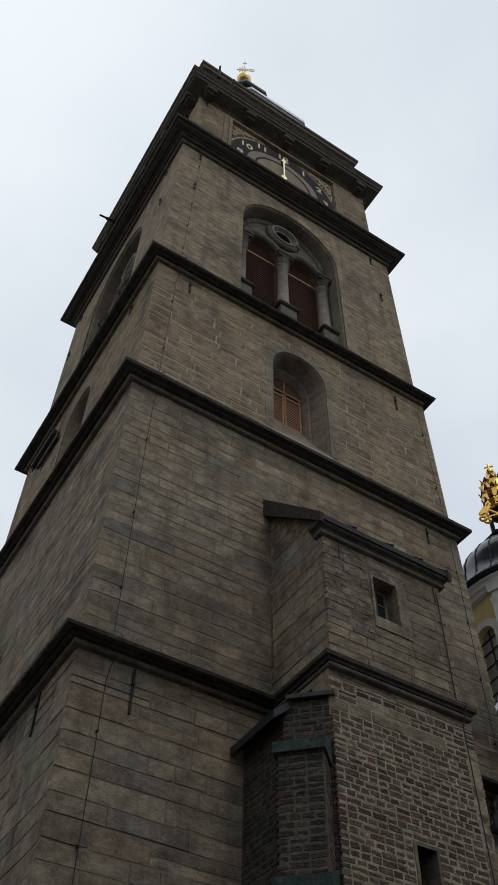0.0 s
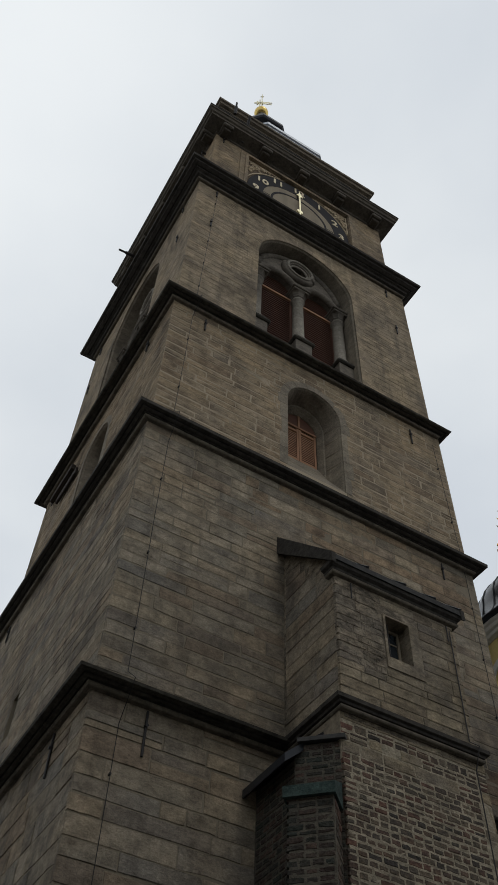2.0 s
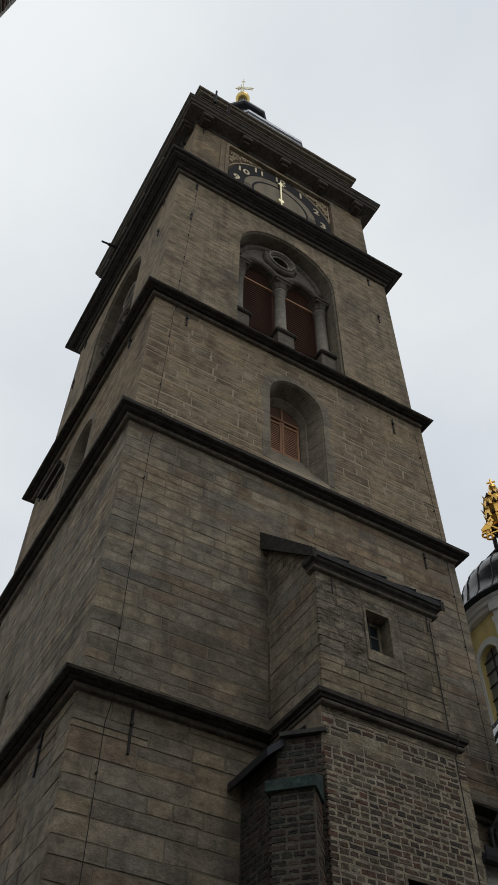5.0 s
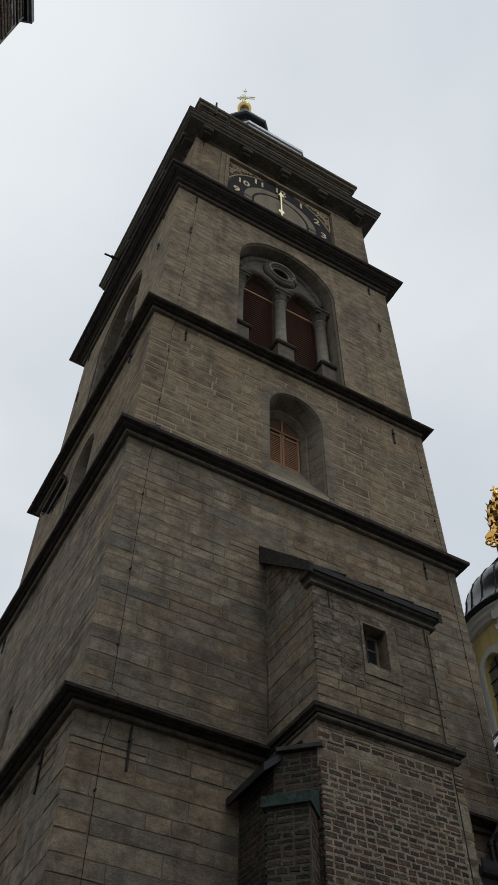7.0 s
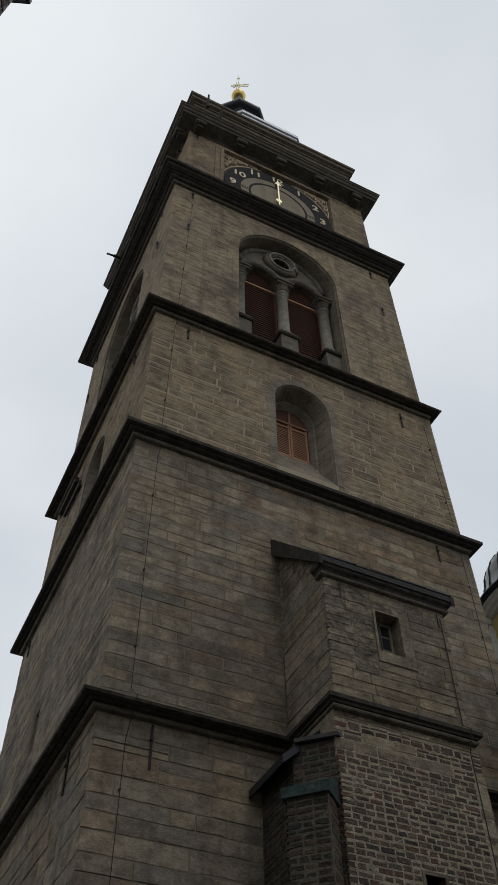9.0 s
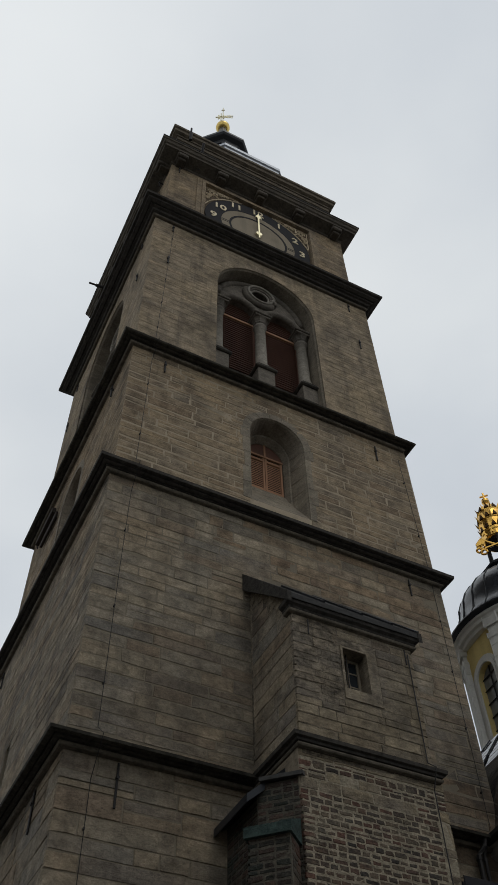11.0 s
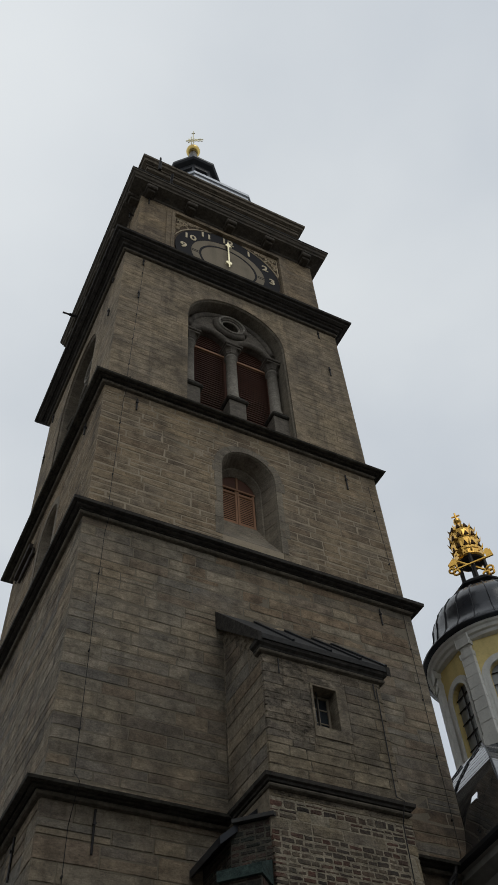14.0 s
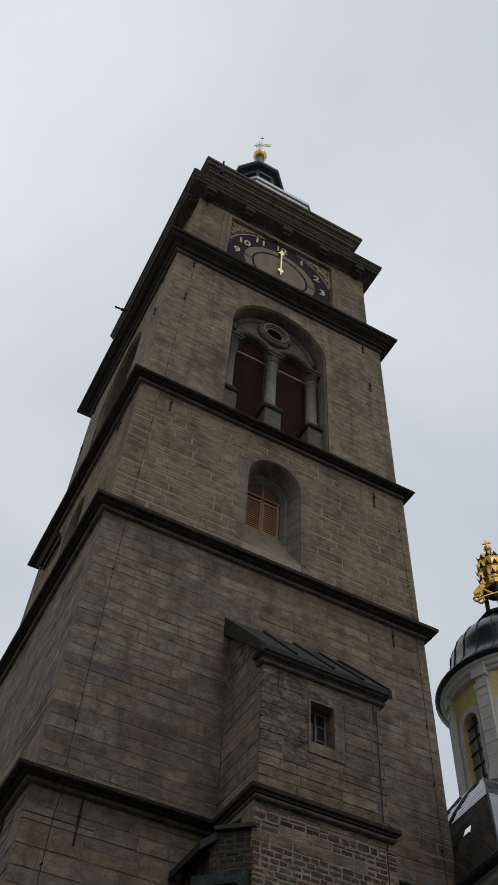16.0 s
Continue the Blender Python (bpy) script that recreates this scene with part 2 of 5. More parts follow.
M_RUBBLE = ashlar("rough_turret_stone", [(0.100, 0.086, 0.070), (0.200, 0.166, 0.122), (0.138, 0.117, 0.091), (0.235, 0.194, 0.136), (0.125, 0.100, 0.074)], (0.21, 0.165, 0.10), bed=0.15, patch=0.42, soot=0.6, bump=1.0, region=0.7)
M_BRICK = material("old_dark_brick", [(0.040, 0.034, 0.029), (0.105, 0.056, 0.041), (0.058, 0.048, 0.039), (0.120, 0.094, 0.067), (0.034, 0.031, 0.028), (0.095, 0.066, 0.048), (0.135, 0.080, 0.055)], grain=16, bump=0.7, stain=0.35, streak=0.3, stain_scale=0.8, vary=0.75, mottle=0.5, smear=(0.15, 0.128, 0.094))
M_BRICK_JOINED = material("old_dark_bricks", [(0.040, 0.034, 0.029), (0.105, 0.056, 0.041), (0.058, 0.048, 0.039), (0.120, 0.094, 0.067), (0.034, 0.031, 0.028), (0.095, 0.066, 0.048), (0.135, 0.080, 0.055)], grain=16, bump=0.7, stain=0.35, streak=0.3, stain_scale=0.8, vary=0.75, island=True, mottle=0.5, smear=(0.15, 0.128, 0.094))
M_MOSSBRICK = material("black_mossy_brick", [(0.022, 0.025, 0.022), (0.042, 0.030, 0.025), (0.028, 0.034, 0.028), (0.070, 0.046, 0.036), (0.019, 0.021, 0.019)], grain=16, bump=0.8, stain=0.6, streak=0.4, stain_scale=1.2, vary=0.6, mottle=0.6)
# mossy brick colours reused as painted shade on the left return and diagonal
M_SHADED_MOSSBRICK_JOINED = material("shaded_black_mossy_bricks", [(0.022, 0.025, 0.022), (0.042, 0.030, 0.025), (0.028, 0.034, 0.028), (0.070, 0.046, 0.036), (0.019, 0.021, 0.019)], grain=16, bump=0.8, stain=0.6, streak=0.4, stain_scale=1.2, vary=0.6, mottle=0.6, island=True)
# moss on the buttress joints; painted shade behind the return and diagonal
M_SHADED_MOSSMORTAR = material("shaded_dark_mossy_mortar", [(0.055, 0.050, 0.040), (0.10, 0.088, 0.068)], grain=20, bump=0.5, stain=0.7, stain_scale=1.4, mottle=0.4)
M_ERODED = material("eroded_turret_stone", [(0.092, 0.079, 0.063), (0.185, 0.152, 0.112), (0.130, 0.110, 0.086), (0.225, 0.188, 0.138)], grain=9, bump=1.0, stain=0.7, streak=0.4, stain_scale=1.1, vary=0.4, mottle=0.9, warm=(0.17, 0.135, 0.09))
M_LIME = material("pale_lime_mortar", [(0.17, 0.148, 0.108), (0.28, 0.24, 0.176)], grain=20, bump=0.7, stain=0.35, streak=0.3, stain_scale=1.2, mottle=0.5)
M_LOUVRE = material("red_brown_louvre_wood", [(0.10, 0.050, 0.036), (0.145, 0.072, 0.050)], rough=0.82, grain=18, bump=0.2, stain=0.3, stain_scale=1.0)
M_SHUTTER = material("orange_brown_shutter_wood", [(0.25, 0.135, 0.08), (0.32, 0.178, 0.105)], rough=0.82, grain=18, bump=0.2, stain=0.3, stain_scale=1.2)
M_IRON = material("black_wrought_iron", [(0.018, 0.017, 0.017), (0.03, 0.026, 0.024)], rough=0.6, metal=0.6, grain=40, bump=0.2)
M_ROOF = material("black_sheet_metal", [(0.016, 0.017, 0.020), (0.028, 0.030, 0.034)], rough=0.36, metal=0.15, grain=5, bump=0.06, stain=0.3, stain_scale=0.7, gloss=0.16)
M_SKIRT = material("glossy_black_seamed_metal", [(0.008, 0.009, 0.011), (0.014, 0.015, 0.018)], rough=0.07, metal=0.0, grain=2.2, bump=0.02, stain=0.2, stain_scale=0.6, gloss=1.0)
M_SKIRT.node_tree.nodes["Principled BSDF"].inputs["IOR"].default_value = 2.1
M_LEAD = material("grey_lead_sheet", [(0.26, 0.28, 0.31), (0.36, 0.38, 0.41)], rough=0.45, metal=0.7, grain=6, bump=0.1, stain=0.3)
M_DOME = material("glossy_blue_black_sheet", [(0.012, 0.014, 0.019), (0.022, 0.025, 0.031)], rough=0.24, metal=0.0, grain=4, bump=0.07, stain=0.3, stain_scale=0.7, gloss=0.35)
M_SHEETGREY = material("weathered_grey_flashing", [(0.034, 0.033, 0.032), (0.055, 0.053, 0.05)], rough=0.85, metal=0.0, grain=10, bump=0.2, mottle=0.3)
M_COPPER = material("green_copper_sheet", [(0.019, 0.031, 0.028), (0.038, 0.058, 0.052)], rough=0.85, grain=14, bump=0.6, stain=0.8, stain_scale=2.5, mottle=0.6)
M_GOLD = material("gilded_metal", [(0.75, 0.43, 0.09), (0.86, 0.52, 0.13)], rough=0.27, metal=1.0, grain=12, bump=0.08, stain=0.35, stain_scale=1.5, dark=(0.12, 0.06, 0.02))
M_PALEGOLD = material("pale_gilded_ball", [(0.62, 0.44, 0.13), (0.70, 0.52, 0.18)], rough=0.3, metal=1.0, grain=12, bump=0.05, stain=0.3, stain_scale=1.5, dark=(0.12, 0.06, 0.02))
M_DARKGOLD = material("tarnished_dark_gold", [(0.05, 0.025, 0.008), (0.08, 0.04, 0.012)], rough=0.7, grain=12, bump=0.1, gloss=0.1)
M_GOLDPALE = material("pale_gilt_numerals", [(0.34, 0.28, 0.17), (0.42, 0.35, 0.21)], rough=0.5, metal=0.3, grain=20, bump=0.05, stain=0.1)
M_VANE = material("pale_gilt_vane", [(0.80, 0.72, 0.45), (0.85, 0.78, 0.52)], rough=0.4, metal=0.5, grain=20, bump=0.05, stain=0.1)
M_YELLOW = material("yellow_lime_plaster", [(0.62, 0.49, 0.20), (0.70, 0.56, 0.25)], grain=12, bump=0.15, stain=0.25, streak=0.2)
M_WHITE = material("off_white_plaster", [(0.56, 0.55, 0.51), (0.66, 0.65, 0.61)], grain=14, bump=0.15, stain=0.25, streak=0.25)
M_DIALBLACK = material("black_clock_ring", [(0.017, 0.017, 0.019), (0.027, 0.026, 0.028)], rough=0.75, grain=20, bump=0.05, stain=0.2, gloss=0.06)
M_DARKPANEL = material("dark_brown_clock_panel", [(0.085, 0.062, 0.042), (0.115, 0.084, 0.056)], grain=20, bump=0.1, stain=0.3)
M_DIALGREY = material("brown_clock_plate", [(0.19, 0.16, 0.115), (0.24, 0.20, 0.145)], rough=0.85, grain=16, bump=0.08, stain=0.3, stain_scale=1.2)
M_SCROLL = material("faded_gilt_scrolls", [(0.46, 0.37, 0.25), (0.54, 0.44, 0.31)], rough=0.85, grain=18, bump=0.1, stain=0.3)
M_PALEJOINT = material("pale_grey_joint", [(0.24, 0.225, 0.20), (0.33, 0.31, 0.28)], grain=20, bump=0.4, stain=0.3)
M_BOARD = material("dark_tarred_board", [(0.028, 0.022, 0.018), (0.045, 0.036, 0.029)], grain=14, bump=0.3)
M_PALEPANE = material("grey_leaded_pane", [(0.22, 0.23, 0.23), (0.30, 0.31, 0.30)], rough=0.3, grain=4, bump=0.05, stain=0.3, stain_scale=1.5, gloss=0.3)
M_BRIGHTPANE = material("bright_reflecting_pane", [(0.75, 0.77, 0.80), (0.82, 0.84, 0.86)], rough=0.08, metal=1.0, grain=3, bump=0.03, stain=0.1)
M_GROUND = material("grey_cobbled_ground", [(0.11, 0.105, 0.10), (0.17, 0.16, 0.15)], grain=6, bump=0.6, stain=0.4, stain_scale=0.3, mottle=0.4)
M_GLASS = bpy.data.materials.new("dark_window_glass")
M_GLASS.use_nodes = True
_g = M_GLASS.node_tree.nodes["Principled BSDF"]
_g.inputs["Base Color"].default_value, _g.inputs["Roughness"].default_value = (0.02, 0.024, 0.028, 1), 0.08

# ---- building helpers ----
G0 = 0.25
rnd = random.Random(7)


def thing(name, base, label, category, kind="", group=""):
    ob = new(name)
    ob.location = base
    ob.empty_display_size = 0.3
    return tagged(ob, label, category, group, kind)


def part(name, bm, mat, parent, label="", smooth=False):
    """Links a bmesh in world coordinates as one mesh under a thing or a part."""
    bmesh.ops.recalc_face_normals(bm, faces=bm.faces)
    me = bpy.data.meshes.new(name)
    bm.to_mesh(me)
    bm.free()
    if smooth:
        for f in me.polygons:
            f.use_smooth = True
    me.materials.append(mat)
    ob = new(name, me)
    ob.parent = parent
    if parent and parent.type == "EMPTY":
        ob.matrix_parent_inverse = Matrix.Translation(-parent.location)
    return tagged(ob, label)


def box(bm, x0, x1, y0, y1, z0, z1, bevel=0.0, m=None):
    r = bmesh.ops.create_cube(bm, size=1)
    vs = r["verts"]
    for v in vs:
        v.co = Vector(((x0 + x1) / 2 + v.co.x * (x1 - x0), (y0 + y1) / 2 + v.co.y * (y1 - y0), (z0 + z1) / 2 + v.co.z * (z1 - z0)))
        if m:
            v.co = m @ v.co
    if bevel:
        es = list({e for v in vs for e in v.link_edges})
        bmesh.ops.bevel(bm, geom=es, offset=bevel, segments=1, affect="EDGES")


def lathe(bm, profile, cx, cy, n=24, a0=0.0):
    """Turns rows of (radius, z) about an upright axis."""
    rings = []
    for r, z in profile:
        rings.append([bm.verts.new((cx + r * math.cos(a0 + 2 * math.pi * k / n), cy + r * math.sin(a0 + 2 * math.pi * k / n), z)) for k in range(n)])
    for a, b in zip(rings, rings[1:]):
        for k in range(n):
            bm.faces.new((a[k], a[(k + 1) % n], b[(k + 1) % n], b[k]))
    bm.faces.new(rings[0][::-1])
    bm.faces.new(rings[-1])


def tube(bm, pts, r, n=6):
    """A round bar along points."""
    pts = [Vector(p) for p in pts]
    rings = []
    for i, p in enumerate(pts):
        d = (pts[min(i + 1, len(pts) - 1)] - pts[max(i - 1, 0)]).normalized()
        a = d.cross(Vector((0.31, 0.17, 0.93)) if abs(d.z) < 0.9 else Vector((1, 0, 0))).normalized()
        b = d.cross(a)
        rings.append([bm.verts.new(p + r * (math.cos(2 * math.pi * k / n) * a + math.sin(2 * math.pi * k / n) * b)) for k in range(n)])
    for a, b in zip(rings, rings[1:]):
        for k in range(n):
            bm.faces.new((a[k], a[(k + 1) % n], b[(k + 1) % n], b[k]))
    bm.faces.new(rings[0][::-1])
    bm.faces.new(rings[-1])


def frame_sweep(bm, rect, profile, sides=4):
    """Sweeps rows of (outward, z) round a rectangle x0, x1, y0, y1, mitred at the corners."""
    x0, x1, y0, y1 = rect
    rings = []
    for o, z in profile:
        rings.append([bm.verts.new(c) for c in ((x0 - o, y0 - o, z), (x1 + o, y0 - o, z), (x1 + o, y1 + o, z), (x0 - o, y1 + o, z))])
    for a, b in zip(rings, rings[1:]):
        for k in range(sides):
            bm.faces.new((a[k], a[(k + 1) % 4], b[(k + 1) % 4], b[k]))
    if sides == 4:
        bm.faces.new(rings[0][::-1])
        bm.faces.new(rings[-1])


def arch_outline(c, hw, z0, spring, n=16, rise=None):
    """An upright opening with a round head, as (u, z) rows, anticlockwise from the lower left."""
    rise = hw if rise is None else rise
    pts = [(c - hw, z0), (c + hw, z0)]
    for k in range(n + 1):
        a = math.pi * k / n
        pts.append((c + hw * math.cos(a), spring + rise * math.sin(a)))
    return pts


def fill(bm, loops, to3d, d0, d1):
    """A plate with holes: the first loop is its rim, the others its holes; from depth d0 to d1."""
    edges, rims = [], []
    for loop in loops:
        vs = [bm.verts.new(to3d(u, z, d0)) for u, z in loop]
        rims.append(vs)
        edges += [bm.edges.new((vs[i], vs[(i + 1) % len(vs)])) for i in range(len(vs))]
    made = bmesh.ops.triangle_fill(bm, use_beauty=True, use_dissolve=False, edges=edges)
    front = [g for g in made["geom"] if isinstance(g, bmesh.types.BMFace)]
    back = {}
    for loop, vs in zip(loops, rims):
        for (u, z), v in zip(loop, vs):
            back[v] = bm.verts.new(to3d(u, z, d1))
    for f in front:
        bm.faces.new([back[v] for v in reversed(f.verts)])
    for vs in rims:
        for i in range(len(vs)):
            a, b = vs[i], vs[(i + 1) % len(vs)]
            bm.faces.new((a, b, back[b], back[a]))


def loft(bm, loops3d, close=True):
    rings = [[bm.verts.new(p) for p in lp] for lp in loops3d]
    for a, b in zip(rings, rings[1:]):
        n = len(a)
        for k in range(n if close else n - 1):
            bm.faces.new((a[k], a[(k + 1) % n], b[(k + 1) % n], b[k]))
    return rings


BLOCKS = {}


def block_points(l, h, d, rough, r):
    """Three rings of ten points: the back, the broken arris and the face of an old block with uneven edges."""
    c = min(0.008, h * 0.1)
    f1, f2, g = r.uniform(0.2, 0.42), r.uniform(0.58, 0.8), r.uniform(0.35, 0.65)
    ring = [(0, 0), (f1 * l, 0), (f2 * l, 0), (l, 0), (l, g * h), (l, h), (f2 * l, h), (f1 * l, h), (0, h), (0, (1 - g) * h)]
    back = [(u, d, z) for u, z in ring]
    mid, face = [], []
    chip = r.randrange(10)
    for k, (u, z) in enumerate(ring):
        su, sz = (1 if u == 0 else -1 if u == l else 0), (1 if z == 0 else -1 if z == h else 0)
        w = abs(r.gauss(0, 1)) * rough * 0.6 * (2.2 if k == chip else 1.0)
        w = min(w, h * 0.22, l * 0.2)
        mid.append((u + su * w, c * r.uniform(0.7, 1.6), z + sz * w))
        w += c
        face.append((u + su * w, r.uniform(-0.3, 0.3) * min(rough, 0.02), z + sz * w))
    return back + mid + face


BLOCK_FACES = [(a + k, a + (k + 1) % 10, a + 10 + (k + 1) % 10, a + 10 + k) for a in (0, 10) for k in range(10)] + [tuple(range(20, 30))]


def block_mesh(name, l, h, mat, d=0.07, rough=0.007):
    """One block lying along x with its face towards -y; alike blocks share a mesh."""
    key = (name, round(l, 2), round(h, 2), mat.name, rnd.randrange(5))
    if key not in BLOCKS:
        me = bpy.data.meshes.new(name)
        me.from_pydata(block_points(l, h, d, rough, rnd), [], BLOCK_FACES)
        me.materials.append(mat)
        BLOCKS[key] = me
    return BLOCKS[key]


def courses(z0, z1, lo, hi, r):
    zs = [z0]
    while zs[-1] < z1 - lo:
        h = r.uniform(lo, hi)
        zs.append(min(zs[-1] + round(h / 0.04) * 0.04, z1))
    if z1 - zs[-1] > 0.02:
        zs.append(z1)
    if len(zs) > 2 and zs[-1] - zs[-2] < lo * 0.6:
        zs.pop(-2)
    return zs


def rows_of_blocks(u0, u1, z0, z1, hlo, hhi, llo, lhi, gap, r, avoid=None, split=0.0):
    """(u, z, length, height) of the blocks of a coursed wall; avoid(z0, z1) gives the stretches to leave free."""
    out = []
    zs = courses(z0, z1, hlo, hhi, r)
    for a, b in zip(zs, zs[1:]):
        free = [(u0, u1)]
        for p, q in (avoid(a, b) if avoid else ()):
            free = [(s, e) for f in free for s, e in ((f[0], min(f[1], p)), (max(f[0], q), f[1])) if e - s > 0.08]
        for s, e in free:
            u = s
            while u < e - 0.02:
                l = round(r.uniform(llo, lhi) / 0.1) * 0.1
                if e - (u + l) < llo * 0.6:
                    l = e - u
                h = b - a
                if split and h > 0.26 and r.random() < split:
                    # one tall block in a course replaced by two thin ones
                    low = round(h * r.uniform(0.4, 0.6) / 0.02) * 0.02
                    out.append((u, a, l - gap, low - gap))
                    out.append((u, a + low, l - gap, h - low - gap))
                else:
                    g = gap * r.choice((0.6, 0.8, 1.0, 1.4, 2.0))
                    out.append((u, a + r.choice((0.0, 0.0, 0.004)), l - gap * r.choice((0.6, 1.0, 1.6)), h - g))
                u += l
    return out


def lay_blocks(name, rows, place, turn, mat, parent, rough=0.013, proud=0.010):
    for u, z, l, h in rows:
        ob = new(name, block_mesh(name, l, h, mat, rough=rough))
        ob.matrix_basis = Matrix.Translation(place(u, z, rnd.uniform(-proud, proud))) @ turn
        ob.parent = parent


def join_blocks(name, rows, place, turn, mat, parent, rough=0.013, proud=0.010, d=0.07, label=""):
    vs, fs = [], []
    for u, z, l, h in rows:
        m = Matrix.Translation(place(u, z, rnd.uniform(-proud, proud))) @ turn
        k = len(vs)
        vs += [tuple(m @ Vector(p)) for p in block_points(l, h, d, rough, rnd)]
        fs += [tuple(k + i for i in f) for f in BLOCK_FACES]
    me = bpy.data.meshes.new(name)
    me.from_pydata(vs, [], fs)
    me.materials.append(mat)
    ob = new(name, me)
    ob.parent = parent
    if parent.type == "EMPTY":
        ob.matrix_parent_inverse = Matrix.Translation(-parent.location)
    return tagged(ob, label, kind="stuff")


# turn of a block laid along x (front), along y (left side), and the two far sides
T_FRONT = Matrix.Identity(4)
T_LEFT = Matrix(((0, 1, 0, 0), (1, 0, 0, 0), (0, 0, 1, 0), (0, 0, 0, 1)))
T_RIGHT = Matrix(((0, -1, 0, 0), (1, 0, 0, 0), (0, 0, 1, 0), (0, 0, 0, 1)))
T_BACK = Matrix(((1, 0, 0, 0), (0, -1, 0, 0), (0, 0, 1, 0), (0, 0, 0, 1)))

# ---- ground ----
bm = bmesh.new()
bmesh.ops.create_grid(bm, x_segments=40, y_segments=40, size=600)
for v in bm.verts:
    v.co.z = G0
ground = part("ground", bm, M_GROUND, None)
tagged(ground, "grey cobbled ground of the church square", "ground", kind="structure")

# unseen plain walls behind and beside the camera, added to shade the lower masonry
for x0, x1, y0, y1, h in ((-30, 26, -31, -30, 17.0), (-27, -26, -30, 24, 17.0)):
    bm = bmesh.new()
    box(bm, x0, x1, y0, y1, G0, h)
    tagged(part("wall_square", bm, M_WHITE, None), "plain pale unseen wall added to shade the square", "wall", kind="structure")

# ---- the bell tower ----
tower = thing("bell_tower", (5.2, 5.2, G0), "tall weathered sandstone bell tower with blackened string courses and clock", "tower")
CX, CY = 5.2, 5.15
# storey: x0, x1, y0, y1, z0, z1
STOREYS = {
    "base": (0.0, 10.42, 0.0, 10.35, G0, 11.2),
    "second": (0.0, 10.45, 0.0, 10.30, 11.3, 19.2),
    "third": (0.08, 10.42, 0.06, 10.22, 19.3, 25.55),
    "belfry": (0.14, 10.28, 0.14, 10.10, 25.6, 35.55),
    "clock": (0.60, 10.0, 0.45, 9.85, 36.1, 42.9),
}
LOW_WIN = dict(hw=0.97, z0=20.15, spring=23.42)
BELFRY = dict(hw=2.18, z0=26.05, spring=32.45)


def openings(storey, face):
    c = CX if face == "front" else CY
    if storey == "third":
        return [("arch", c, LOW_WIN["hw"], LOW_WIN["z0"], LOW_WIN["spring"])]
    if storey == "belfry":
        return [("arch", c, BELFRY["hw"], BELFRY["z0"], BELFRY["spring"])]
    if storey == "clock":
        return [("square", c, 2.88, 36.3, 42.45)]
    if storey == "second" and face == "left":
        return [("square", 5.8, 0.22, 13.2, 14.4)]
    return []


def keep_clear(storey, face):
    def avoid(za, zb):
        out = []
        for kind, c, hw, z0, top in openings(storey, face):
            if kind == "square":
                if zb > z0 and za < top:
                    out.append((c - hw, c + hw))
            elif zb > z0 and za < top + hw:
                low = max(za, top) - top
                w = hw if low <= 0 else math.sqrt(max(0.0, hw * hw - low * low))
                out.append((c - w - 0.02, c + w + 0.02))
        return out
    return avoid


